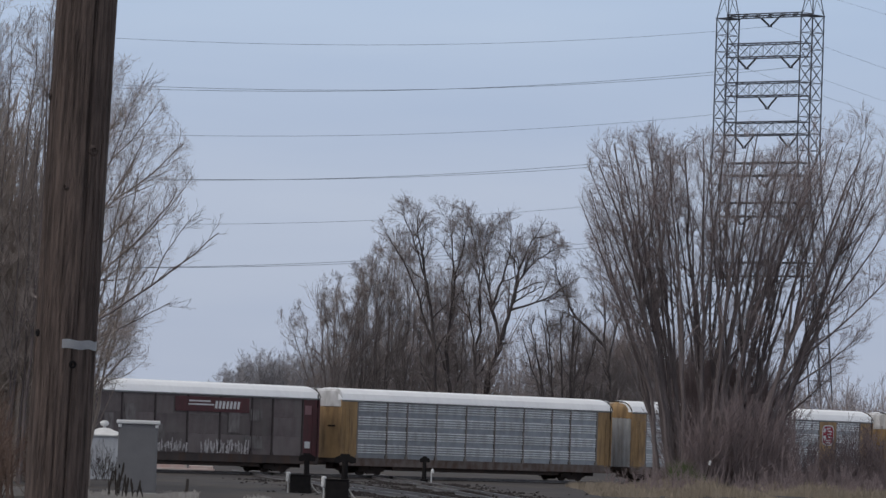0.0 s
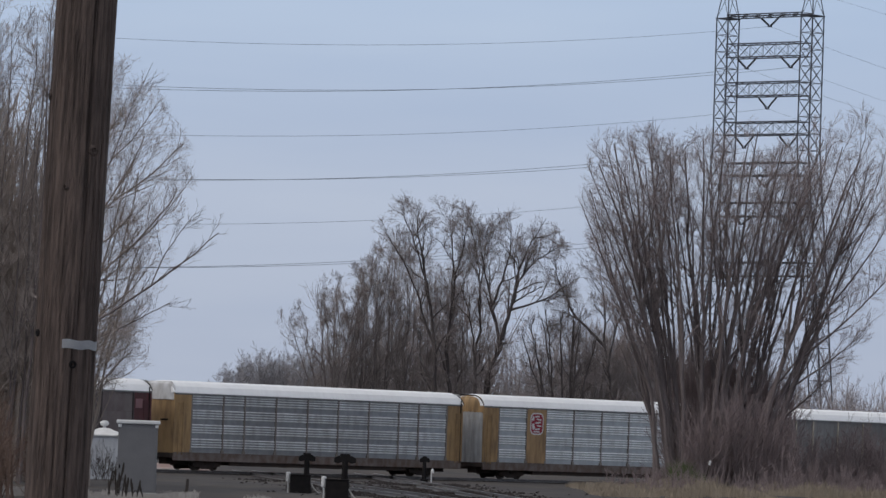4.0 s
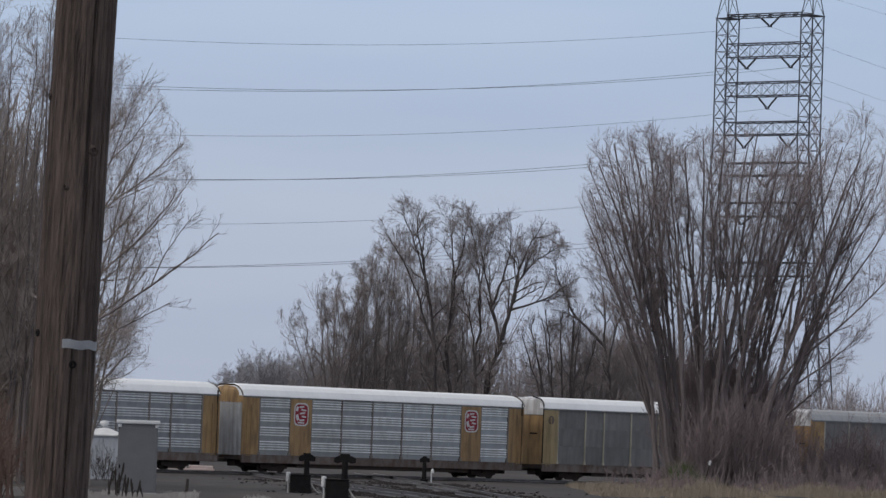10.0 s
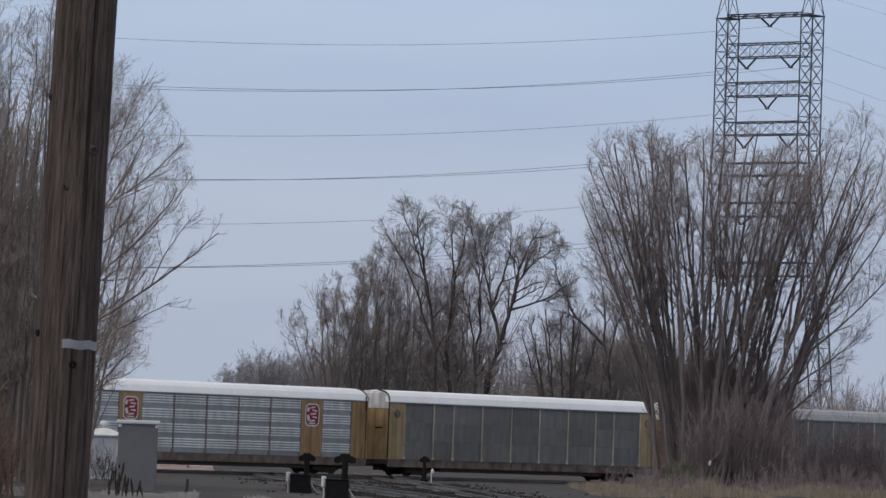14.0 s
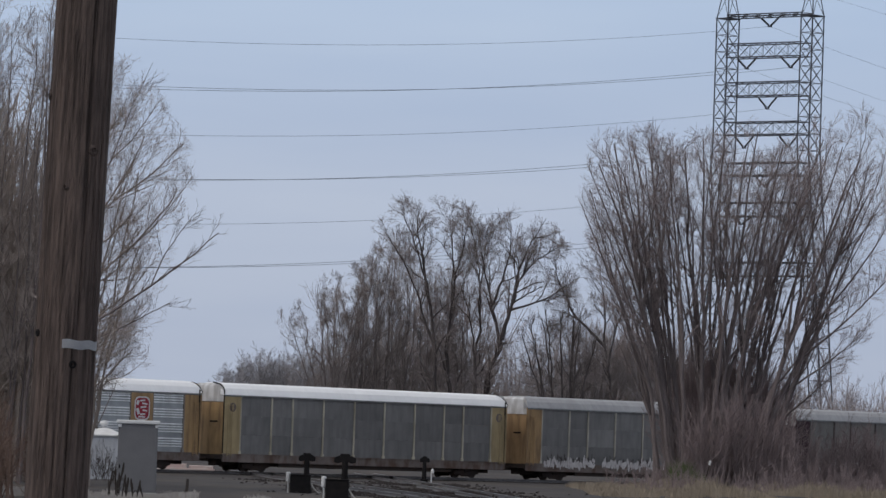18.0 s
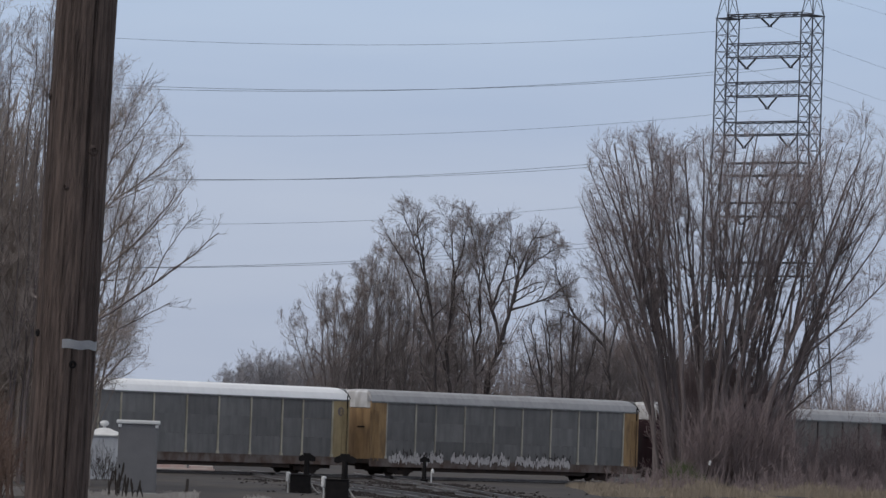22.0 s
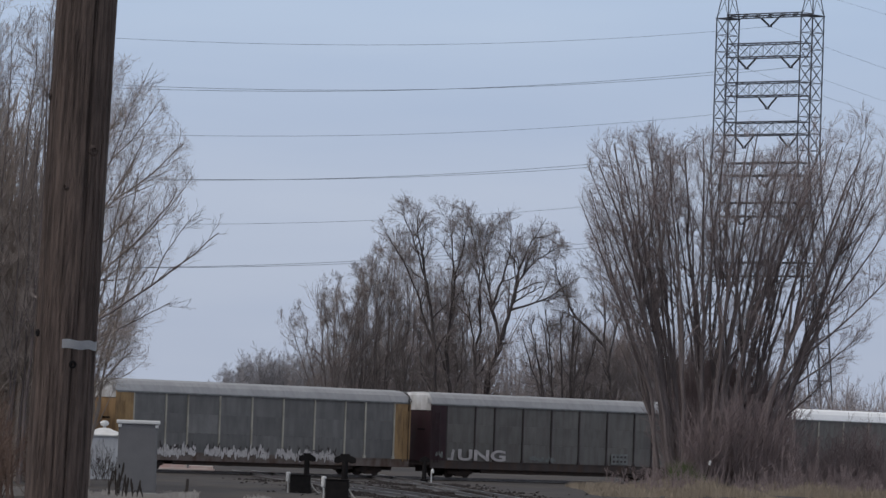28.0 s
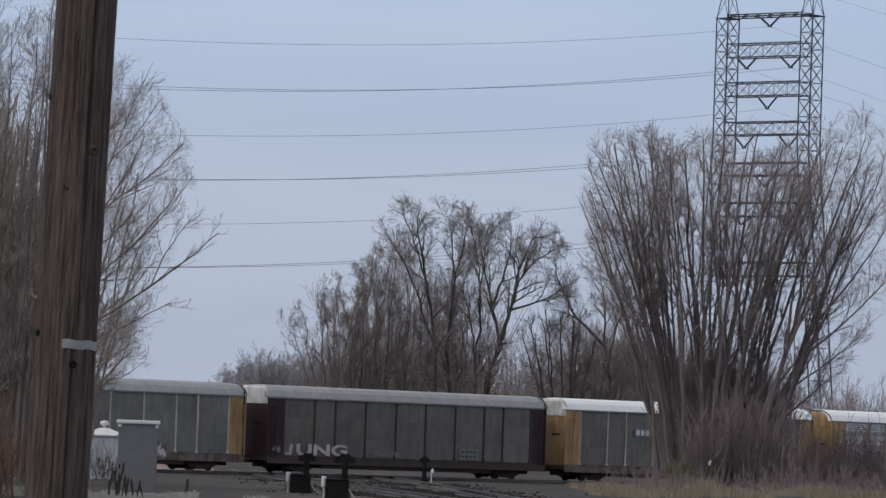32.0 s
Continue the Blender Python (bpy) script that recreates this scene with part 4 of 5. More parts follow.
def twig_mesh(name, groups, material, is_smooth=False):
    """One mesh of tapered tubes. groups: (branches, sides), the branches of a group having one number of points."""
    vs, fs, k = [], [], 0
    for branches, sides in groups:
        if not branches:
            continue
        pts = np.array([[tuple(p) for p in b[0]] for b in branches])
        rad = np.array([b[1] for b in branches])
        nb, n = rad.shape
        d = np.empty_like(pts)
        d[:, 1:-1] = pts[:, 2:] - pts[:, :-2]
        d[:, 0], d[:, -1] = pts[:, 1] - pts[:, 0], pts[:, -1] - pts[:, -2]
        d /= np.linalg.norm(d, axis=2, keepdims=True) + 1e-9
        ref = np.zeros((nb, 1, 3))
        steep = np.abs(d[:, 0, 2]) > 0.8
        ref[:, 0, 2], ref[:, 0, 0] = ~steep, steep
        u = np.cross(d, ref)
        u /= np.linalg.norm(u, axis=2, keepdims=True) + 1e-9
        w = np.cross(d, u)
        t = 2 * np.pi * np.arange(sides) / sides
        ring = pts[:, :, None] + rad[:, :, None, None] * (u[:, :, None] * np.cos(t)[:, None] + w[:, :, None] * np.sin(t)[:, None])
        vs.append(ring.reshape(-1, 3))
        b0 = k + (np.arange(nb) * n * sides)[:, None, None]
        i0 = (np.arange(n - 1) * sides)[None, :, None]
        j = np.arange(sides)[None, None, :]
        j2 = (j + 1) % sides
        q = np.stack(np.broadcast_arrays(b0 + i0 + j2, b0 + i0 + j, b0 + i0 + sides + j, b0 + i0 + sides + j2), -1)
        fs.append(q.reshape(-1, 4))
        k += nb * n * sides
    v, f = np.concatenate(vs), np.concatenate(fs)
    me = bpy.data.meshes.new(name)
    me.vertices.add(len(v))
    me.vertices.foreach_set("co", v.ravel())
    me.loops.add(len(f) * 4)
    me.loops.foreach_set("vertex_index", f.ravel().astype(np.int32))
    me.polygons.add(len(f))
    me.polygons.foreach_set("loop_start", np.arange(0, len(f) * 4, 4, dtype=np.int32))
    me.polygons.foreach_set("use_smooth", np.full(len(f), is_smooth))
    me.materials.append(material)
    me.update(calc_edges=True)
    me.validate()
    return me


def unit(v):
    return v / (np.linalg.norm(v, axis=-1, keepdims=True) + 1e-9)


def spine(rng, a, b, bow, n=12, wander=0.05):
    """A limb from a to b: it rises steeply first, leans out by bow, and wanders a little."""
    a, b = np.array(a, float), np.array(b, float)
    f = np.linspace(0, 1, n + 1)[:, None]
    side = np.array([a[0] - b[0], a[1] - b[1], 0.0])
    step = np.linalg.norm(b - a) / n
    drift = np.cumsum(rng.normal(0, wander * step, (n + 1, 3)) * [1, 1, 0.4], 0)
    return a + (b - a) * f + side * bow * np.sin(np.pi * f) + (drift - drift[:1])


def shoots(rng, pts, rad, keep, reach, per, span, angle, size, segs, wig, up, thin, rmin):
    """Side branches, per of them on every branch given, within the stretch span of it. keep: where reach of a branch's length must lie. Returns points, radii and the index of each one's parent."""
    n, m, _ = pts.shape
    own = np.repeat(np.arange(n), per)
    f = span[0] + (span[1] - span[0]) * (np.tile(np.arange(per), n) + rng.random(n * per)) / per
    t = f * (m - 1)
    i = np.minimum(t.astype(int), m - 2)
    u = (t - i)[:, None]
    p = pts[own, i] * (1 - u) + pts[own, i + 1] * u
    d = unit(pts[own, i + 1] - pts[own, i])
    r = rad[own, i] * (1 - u[:, 0]) + rad[own, i + 1] * u[:, 0]
    q = rng.normal(size=d.shape)
    q = unit(q - d * (q * d).sum(1, keepdims=True))
    a = np.radians(rng.uniform(*angle, len(p)))[:, None]
    v = d * np.cos(a) + q * np.sin(a)
    v[:, 2] += up
    v = unit(v)
    L = (rng.uniform(*size, len(p)) * (1.2 - 0.6 * f))[:, None]
    line = [p]
    for _ in range(segs):
        line.append(line[-1] + v * L / segs)
        v = v + rng.normal(0, wig, v.shape)
        v[:, 2] += up
        v = unit(v)
    line = np.stack(line, 1)
    if keep is not None:
        for k in range(4):
            out = ~keep(line[:, 0] + (line[:, -1] - line[:, 0]) * reach)
            if k < 3:
                line[out] = line[out][:, :1] + (line[out] - line[out][:, :1]) * rng.uniform(0.45, 0.9, (int(out.sum()), 1, 1))
        line, own, r = line[~out], own[~out], r[~out]
    r0 = np.maximum(r * thin, rmin)
    taper = np.linspace(1.0, 0.35, segs + 1)[None]
    return line, np.maximum(r0[:, None] * taper, rmin * 0.6), own


def branch_tree(label, limbs, seed, bark, twig, levels, keep=None, parts_as="stem", name="bare_tree", wander=0.05, group="bare trees"):
    """A bare tree. limbs: (start, end, radius, bow), a start being a place on the ground or (an earlier limb, how far along it); levels: the sizes of boughs, branches, twigs."""
    rng = np.random.default_rng(seed)
    pts, rad = [], []
    for a, b, r, bow in limbs:
        if len(a) == 2:
            a = pts[a[0]][round(a[1] * 12)]
        else:
            a = (a[0], a[1], ground_z(a[0], a[1]) - 0.15)
        pts.append(spine(rng, a, b, bow, wander=wander))
        rad.append(r * (1 - (0.84 if b[2] > 18 else 0.7) * np.linspace(0, 1, 13) ** 0.85))
    foot = pts[0][0].copy()
    foot[2] += 0.05
    pts, rad = np.array(pts), np.array(rad)
    base = thing(name, Matrix.Translation(Vector(foot)), label, "tree", group)
    first, *rest = levels
    bp, br, own = shoots(rng, pts, rad, keep, 1.0, **first)
    for k in range(len(limbs)):
        mine = own == k
        groups = [([(pts[k] - foot, rad[k])], 7), (list(zip(bp[mine] - foot, br[mine])), 5)]
        part(parts_as, twig_mesh(parts_as, groups, M[bark], True), None, base)
    groups = []
    for i, spec in enumerate(rest):
        cp, cr, _ = shoots(rng, bp, br, keep, 0.45, **spec)
        if i == 0:
            sp, sr, _ = shoots(rng, pts, rad, keep, 0.45, **{**spec, "span": (0.4, 1.0)})
            cp, cr = np.concatenate([cp, sp]), np.concatenate([cr, sr])
        groups.append((list(zip(cp - foot, cr)), 3))
        bp, br = cp, cr
    ob = new("crown", twig_mesh("crown", groups, M[twig]))
    ob.parent = base
    return base


def lev(per, span, angle, size, segs, wig, up, thin, rmin):
    return dict(per=per, span=span, angle=angle, size=size, segs=segs, wig=wig, up=up, thin=thin, rmin=rmin)


def table(*rows):
    """A line through (place, value) pairs, for arrays."""
    xs, ys = [p[0] for p in rows], [p[1] for p in rows]
    return lambda v: np.interp(v, xs, ys)


def ragged(p, seed, amount):
    """An uneven allowance along an outline."""
    return amount * (np.sin(p[:, 0] * 2.1 + seed) * np.sin(p[:, 2] * 1.7 + p[:, 1] * 0.9 + seed * 2) + 0.6 * np.sin(p[:, 0] * 5.3 + p[:, 2] * 4.1))


def big_clump():
    rng = random.Random(21)
    lab = "tall multi-stemmed bare tree with upright fanning grey-brown stems beside the track"
    top = table((8.6, 20.5), (9.4, 22.9), (11.9, 23.9), (13.9, 22.6), (15.7, 23.2), (17.2, 23.0), (19.7, 23.5), (22.3, 23.0), (25.0, 24.8), (26.7, 24.8), (28.5, 24.6), (31, 21.5), (33, 17))
    west = table((4, 13.4), (6.6, 12.4), (9.5, 11.3), (13.1, 10.2), (16, 9.4), (19.3, 8.8), (23.4, 9.2), (25, 11.5))
    east = table((4, 23.0), (6.6, 25.2), (10, 27.7), (14.5, 30.0), (18, 32.0), (23, 31.0), (25, 29))

    def keep(p):
        g = ragged(p, 1.0, 0.45)
        return (p[:, 0] > west(p[:, 2]) - g) & (p[:, 0] < east(p[:, 2]) + g) & (p[:, 2] < top(p[:, 0]) + g)
    levels = [lev(6, (0.3, 0.97), (16, 44), (2.0, 4.8), 6, 0.10, 0.03, 0.55, 0.017), lev(6, (0.12, 1.0), (20, 50), (0.9, 2.2), 3, 0.12, 0.05, 0.58, 0.011),
              lev(6, (0.15, 1.0), (20, 50), (0.45, 1.1), 2, 0.14, 0.05, 0.6, 0.0075), lev(3, (0.2, 1.0), (20, 55), (0.2, 0.5), 1, 0.1, 0.03, 0.7, 0.0055)]
    n, k = 26, 0
    for tree, count in enumerate((6, 7, 7, 6)):
        limbs, tips = [], []
        for _ in range(count):
            u = (k + rng.uniform(0.1, 0.9)) / n
            k += 1
            turn = radians(160 - 136 * u)
            for fork in range(2 if tree in (0, 3) else 3):
                far = 1.0 if fork == 0 else rng.uniform(0.62, 1.0)
                way = turn + (0 if fork == 0 else rng.uniform(-0.30, 0.30))
                x1 = 18.6 + 10.6 * math.copysign(abs(math.cos(way)) ** 0.8, math.cos(way)) * far
                z1 = 9.5 + 14.5 * max(0.1, math.sin(way)) ** 0.5 * far
                z1 = min(z1, float(top(x1)) - rng.uniform(0.2, 1.6))
                x1 = min(max(x1, float(west(z1)) + 0.3), float(east(z1)) - 0.3)
                dep = rng.uniform(-1, 1)
                if fork == 0:
                    limbs.append(((14.4 + 6.4 * u + rng.uniform(-0.5, 0.5), 330 + dep * 1.3, 0), (x1, 330 + dep * 4.4, z1), rng.uniform(0.15, 0.24), rng.uniform(0.0, 0.12) + 0.14 * max(0.0, 1 - u / 0.2)))
                else:
                    tips.append(((len(limbs) - 1, rng.uniform(0.22, 0.5)), (x1, 330 + dep * 4.4, z1), rng.uniform(0.085, 0.13), rng.uniform(-0.05, 0.12)))
        limbs += tips
        if tree == 0:
            for at, x1, z1 in ((0.33, 10.7, 13.0), (0.25, 11.5, 9.6), (0.42, 9.8, 16.5)):
                limbs.append(((rng.randrange(0, 3), at), (x1, 330 + rng.uniform(-2, 2), z1), 0.07, rng.uniform(-0.08, 0.05)))
        if tree == 3:
            for at, x1, z1 in ((0.45, 29.2, 14.6), (0.30, 27.3, 10.2), (0.22, 25.4, 7.4), (0.5, 27.2, 24.2), (0.45, 29.0, 23.4), (0.5, 30.6, 21.2)):
                limbs.append(((rng.randrange(3, 6), at), (x1, 329 + rng.uniform(-2, 2), z1), 0.085, rng.uniform(-0.12, 0.0)))
        branch_tree(lab, limbs, 31 + tree, "bark_big", "twig_big", levels, keep, wander=0.06)


big_clump()


def middle_trees():
    rng = random.Random(8)
    D = 470
    top = table((-9, 17.0), (-6.6, 22.0), (-4.6, 24.9), (-2.5, 25.3), (1.7, 25.1), (4.3, 24.0), (8.5, 23.9), (11.2, 21.5), (12.5, 17.4), (13.4, 13))

    def keep(p):
        g = ragged(p, 3.0, 0.5)
        return (p[:, 2] < top(p[:, 0]) + g) & (p[:, 2] > 4.5) & (p[:, 0] < 12.6 + g)
    crooked = [lev(7, (0.25, 0.98), (22, 55), (1.6, 4.0), 6, 0.17, 0.05, 0.62, 0.026), lev(7, (0.15, 1.0), (22, 55), (0.9, 2.1), 3, 0.16, 0.04, 0.62, 0.016),
               lev(5, (0.15, 1.0), (22, 55), (0.5, 1.2), 2, 0.16, 0.06, 0.65, 0.0105), lev(3, (0.2, 1.0), (20, 55), (0.3, 0.7), 1, 0.1, 0.04, 0.7, 0.0075)]
    branch_tree("tall dark-limbed bare tree behind the train",
                [((-0.2, D, 0), (-1.6, D, 16.2), 0.34, 0.1), ((0, 0.92), (-4.2, D - 1, 24.0), 0.14, 0.15), ((0, 1.0), (-2.2, D + 1, 24.4), 0.15, -0.2), ((0, 0.67), (-5.4, D + 1, 21.8), 0.13, 0.2),
                 ((1.3, D + 1, 0), (0.9, D + 1, 15.0), 0.32, 0.0), ((4, 0.92), (2.0, D, 24.2), 0.15, 0.1), ((4, 1.0), (-0.4, D + 2, 23.8), 0.13, 0.2), ((4, 0.67), (3.4, D + 2, 20.0), 0.11, 0.2)],
                41, "bark_mid", "twig_mid", crooked, keep, "limb", wander=0.13)
    branch_tree("slim bare tree with dark limbs behind the train",
                [((3.3, D - 1, 0), (3.5, D - 1, 15.5), 0.25, 0.0), ((0, 0.92), (2.5, D - 2, 22.6), 0.11, 0.2), ((0, 1.0), (4.8, D, 22.8), 0.11, 0.2), ((0, 0.67), (1.6, D - 1, 17.5), 0.10, 0.1)],
                42, "bark_mid", "twig_mid", crooked, keep, "limb", wander=0.13)
    branch_tree("bare tree with a thick leaning trunk and crooked dark limbs",
                [((4.1, D - 3, 0), (6.0, D - 3, 12.2), 0.44, 0.3), ((0, 0.92), (3.7, D - 2, 18.8), 0.20, -0.1), ((1, 0.5), (6.2, D - 3, 22.8), 0.14, -0.3), ((0, 1.0), (8.6, D - 4, 20.0), 0.24, 0.1),
                 ((3, 0.42), (8.9, D - 3, 23.2), 0.15, 0.3), ((3, 0.33), (11.4, D - 4, 17.2), 0.12, -0.15), ((3, 0.75), (11.0, D - 3, 21.0), 0.11, 0.1), ((1, 0.67), (3.4, D - 2, 22.0), 0.11, -0.2)],
                43, "bark_mid", "twig_mid", crooked, keep, "limb", wander=0.13)
    slim = [lev(8, (0.22, 0.98), (18, 48), (1.3, 3.4), 5, 0.08, 0.05, 0.6, 0.02), lev(6, (0.12, 1.0), (18, 45), (0.7, 1.7), 2, 0.1, 0.05, 0.62, 0.014),
            lev(5, (0.15, 1.0), (20, 50), (0.4, 1.0), 2, 0.12, 0.04, 0.65, 0.0105), lev(3, (0.2, 1.0), (20, 55), (0.25, 0.6), 1, 0.1, 0.03, 0.7, 0.0085)]
    outline = table((-14.2, 14.6), (-11.9, 17.3), (-9.2, 18.1), (-7.1, 20.2), (-5.1, 23.2), (-2, 23.6), (6, 20), (16, 14), (30, 10.5))

    def grove_keep(p):
        return p[:, 2] < outline(p[:, 0]) + ragged(p, 5.0, 0.4)
    for k, (x, tall, wide) in enumerate(((-10.2, 0.98, 3.2), (-8.8, 1.0, 2.4), (-7.0, 1.0, 2.3), (-5.4, 0.98, 2.0), (-3.4, 0.92, 1.8), (-0.6, 0.85, 2.2), (2.6, 0.80, 2.2), (14.2, 0.9, 2.2), (16.8, 0.95, 2.2), (19.4, 0.9, 2.2), (22.5, 0.8, 2.2), (26.0, 0.75, 2.2))):
        y = D + 7 + 1.5 * (k % 7)
        limbs = []
        for i in range(7):
            u = (i + rng.uniform(0.2, 0.8)) / 7 * 2 - 1
            x1 = x + wide * u * (1.25 if u < 0 and k == 0 else 1)
            limbs.append(((x + 0.7 * u, y + rng.uniform(-1, 1), 0), (x1, y + rng.uniform(-2, 2), float(outline(x1)) * tall * rng.uniform(0.82, 0.99)), rng.uniform(0.08, 0.14), 0.12))
        branch_tree("slender grey-brown bare tree in a grove behind the train", limbs, 51 + k, "bark_grove", "twig_grove", slim, grove_keep, wander=0.11)
    limbs = []
    for i in range(12):
        u = (i + rng.uniform(0.3, 0.7)) / 12 * 2 - 1
        limbs.append(((11.2 + 1.5 * u, D - 12 + rng.uniform(-0.5, 0.5), 0), (10.9 + 4.0 * u, D - 12 + rng.uniform(-1.5, 1.5), 15.4 - 3.0 * u * u - rng.uniform(0, 1.6)), rng.uniform(0.10, 0.15), 0.2))
    branch_tree("small dark multi-stemmed bare tree behind the train", limbs, 61, "bark_mid", "twig_dark", [{**slim[0], "per": 6, "angle": (20, 50), "wig": 0.14, "size": (1.0, 2.6)}, {**slim[1], "per": 4}, *slim[2:]],
                lambda p: ((p[:, 0] - 10.9) / 4.4) ** 2 + ((p[:, 2] - 9.0) / 7.2) ** 2 < 1 + 0.15 * ragged(p, 2, 1.0), wander=0.09)
    branch_tree("slim bare tree arching over the dark brush behind the train",
                [((16.6, D - 2, 0), (15.2, D - 2, 11.5), 0.24, 0.1), ((0, 1.0), (10.4, D - 2, 19.6), 0.16, -0.25), ((0, 0.92), (14.2, D - 3, 19.5), 0.12, 0.1), ((0, 0.83), (17.6, D - 1, 18.0), 0.12, 0.1), ((1, 0.5), (11.8, D - 2, 14.2), 0.08, -0.1)],
                62, "bark_mid", "twig_mid", crooked, None, "limb", wander=0.12)


middle_trees()


def far_wood():
    rng = random.Random(19)
    top = table((-36, 11.8), (-34.3, 13.6), (-31.7, 15.2), (-26.4, 16.0), (-21.1, 15.9), (-18, 15.2), (-12, 14.0))
    fine = [lev(8, (0.25, 1.0), (18, 45), (1.0, 2.4), 3, 0.1, 0.03, 0.6, 0.03), lev(7, (0.1, 1.0), (20, 55), (0.7, 1.5), 2, 0.12, 0.03, 0.7, 0.022), lev(7, (0.1, 1.0), (20, 60), (0.35, 0.8), 1, 0.1, 0.0, 0.8, 0.014)]

    def keep(p):
        return p[:, 2] < top(p[:, 0]) - 0.25 + ragged(p, 4.0, 0.28)
    for k in range(11):
        x, y = -34.6 + 2.2 * k, 800 + rng.uniform(-8, 8)
        limbs = []
        for i in range(8):
            u = (i + rng.uniform(0.2, 0.8)) / 8 * 2 - 1
            x1 = x + 1.7 * u
            limbs.append(((x + u, y + rng.uniform(-1, 1), 0), (x1, y + rng.uniform(-2, 2), float(top(x1)) * rng.uniform(0.72, 0.95)), 0.11, 0.1))
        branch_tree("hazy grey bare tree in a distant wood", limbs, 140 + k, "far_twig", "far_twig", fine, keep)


far_wood()


def left_trees():
    rng = random.Random(77)
    lab = "tall pale-barked bare tree with long fine ascending branches"
    edge = table((3.4, -14.6), (4.4, -13.9), (5.5, -13.0), (7.0, -12.9), (8.1, -12.0), (9.0, -12.4), (11.6, -11.9), (13.7, -11.3), (15.7, -11.8), (16.7, -12.5), (19.2, -13.3), (20, -14.8), (22, -16.6), (26, -19))

    def keep(p):
        return (p[:, 0] < edge(p[:, 2]) + ragged(p, 2.0, 0.30)) & (p[:, 0] > -19.4) & (p[:, 2] > 3.9)
    fine = [lev(8, (0.18, 0.98), (18, 48), (1.0, 2.8), 5, 0.11, 0.09, 0.6, 0.011), lev(6, (0.1, 1.0), (22, 52), (0.55, 1.4), 3, 0.14, 0.09, 0.62, 0.0072),
            lev(4, (0.12, 1.0), (20, 55), (0.3, 0.75), 2, 0.14, 0.04, 0.65, 0.005), lev(3, (0.2, 1.0), (20, 55), (0.15, 0.4), 1, 0.1, 0.02, 0.7, 0.004)]
    limbs = [((-17.1, 228, 0), (-16.4, 228, 19.6), 0.22, 0.0), ((-16.4, 229.5, 0), (-15.6, 229, 15.5), 0.15, 0.0)]
    for i in range(18):
        at = 0.20 + 0.52 * i / 17
        z0 = at * 19.6
        z1 = z0 * 0.92 + (rng.uniform(3.2, 6.8) if i > 4 else rng.uniform(0.8, 2.6))
        limbs.append(((0, at), (float(edge(z1)) - rng.uniform(0.2, 2.2), 228 + rng.uniform(-2.6, 2.6), z1), rng.uniform(0.04, 0.065), -0.05 - 0.08 * rng.random()))
    branch_tree(lab, limbs, 71, "bark_left", "twig_left", fine, keep, "limb", wander=0.08)
    limbs = []
    for i in range(11):
        u = (i + rng.uniform(0.1, 0.9)) / 11
        z1 = 7.0 + 9.5 * rng.random() * (1 - 0.3 * u)
        limbs.append(((-17.6 + 2.0 * u, 230 + rng.uniform(-1, 1), 0), (min(-17.0 + 3.4 * u + rng.uniform(-0.3, 0.8), float(edge(z1)) - 0.8), 230 + rng.uniform(-2, 2), z1), rng.uniform(0.05, 0.09), 0.12))
    branch_tree("low pale bare tree with many upright stems", limbs, 74, "bark_left", "twig_left", fine, keep, wander=0.07)
    reach = [lev(6, (0.35, 0.95), (15, 40), (0.7, 1.9), 4, 0.1, 0.04, 0.62, 0.011), lev(4, (0.2, 1.0), (20, 45), (0.35, 0.9), 2, 0.12, 0.03, 0.65, 0.008), lev(3, (0.2, 1.0), (20, 50), (0.2, 0.5), 1, 0.1, 0.02, 0.7, 0.006)]
    branch_tree("slim dark bare tree reaching out over the track", [((-17.3, 226, 0), (-16.6, 226, 7.0), 0.12, 0.0), ((0, 0.92), (-9.8, 226, 11.3), 0.07, -0.06), ((1, 0.5), (-11.0, 226, 12.2), 0.035, 0.1),
                ((0, 0.83), (-12.0, 226.5, 8.1), 0.045, -0.06), ((0, 1.0), (-13.4, 226, 18.6), 0.055, 0.15)], 72, "bark_big", "bark_big", reach, None, "limb", wander=0.07)
    limbs = []
    for i in range(18):
        x0 = -24.4 + 6.4 * (i + rng.uniform(0.1, 0.9)) / 18
        limbs.append(((x0, 234 + rng.uniform(-2, 2), 0), (x0 + rng.uniform(-0.9, 1.3), 234 + rng.uniform(-3, 3), rng.uniform(17, 27)), rng.uniform(0.06, 0.12), 0.1))
    branch_tree(lab, limbs, 73, "bark_big", "twig_left", [{**fine[0], "per": 15, "angle": (14, 38), "size": (1.4, 3.4)}, {**fine[1], "per": 9, "rmin": 0.0085}, {**fine[2], "per": 5, "rmin": 0.006}, fine[3]], lambda p: p[:, 0] < -17.3 + 0.12 * (22 - p[:, 2]), wander=0.05)


left_trees()


def thicket(label, rows, mt, seed, n, spread, h, name="thicket", rmin=0.010, style="brush", lean=0.28, ratio=None):
    """Brush that nobody could count: rows of stems along a line, one mesh."""
    rng = random.Random(seed)
    P = dict(STYLE[style])
    P["rmin"] = rmin
    P["ratio"] = ratio or P["ratio"]
    every = [[] for _ in P["segs"]]
    for i in range(n):
        (xa, ya), (xb, yb) = rows
        u = rng.random()
        x, y = xa + (xb - xa) * u + rng.gauss(0, spread * 0.3), ya + (yb - ya) * u + rng.gauss(0, spread)
        hh = h(u) * rng.uniform(0.45, 1.05)
        d = Vector((rng.gauss(0, lean), rng.gauss(0, 0.2), 1)).normalized()
        grow(every, Vector((x, y, ground_z(x, y) - 0.1)), d, hh, 0.012 + 0.006 * hh, 0, rng, P)
    return tagged(new(name, twig_mesh(name, [(e, 3) for e in every], M[mt])), label, "shrubs", kind="stuff")


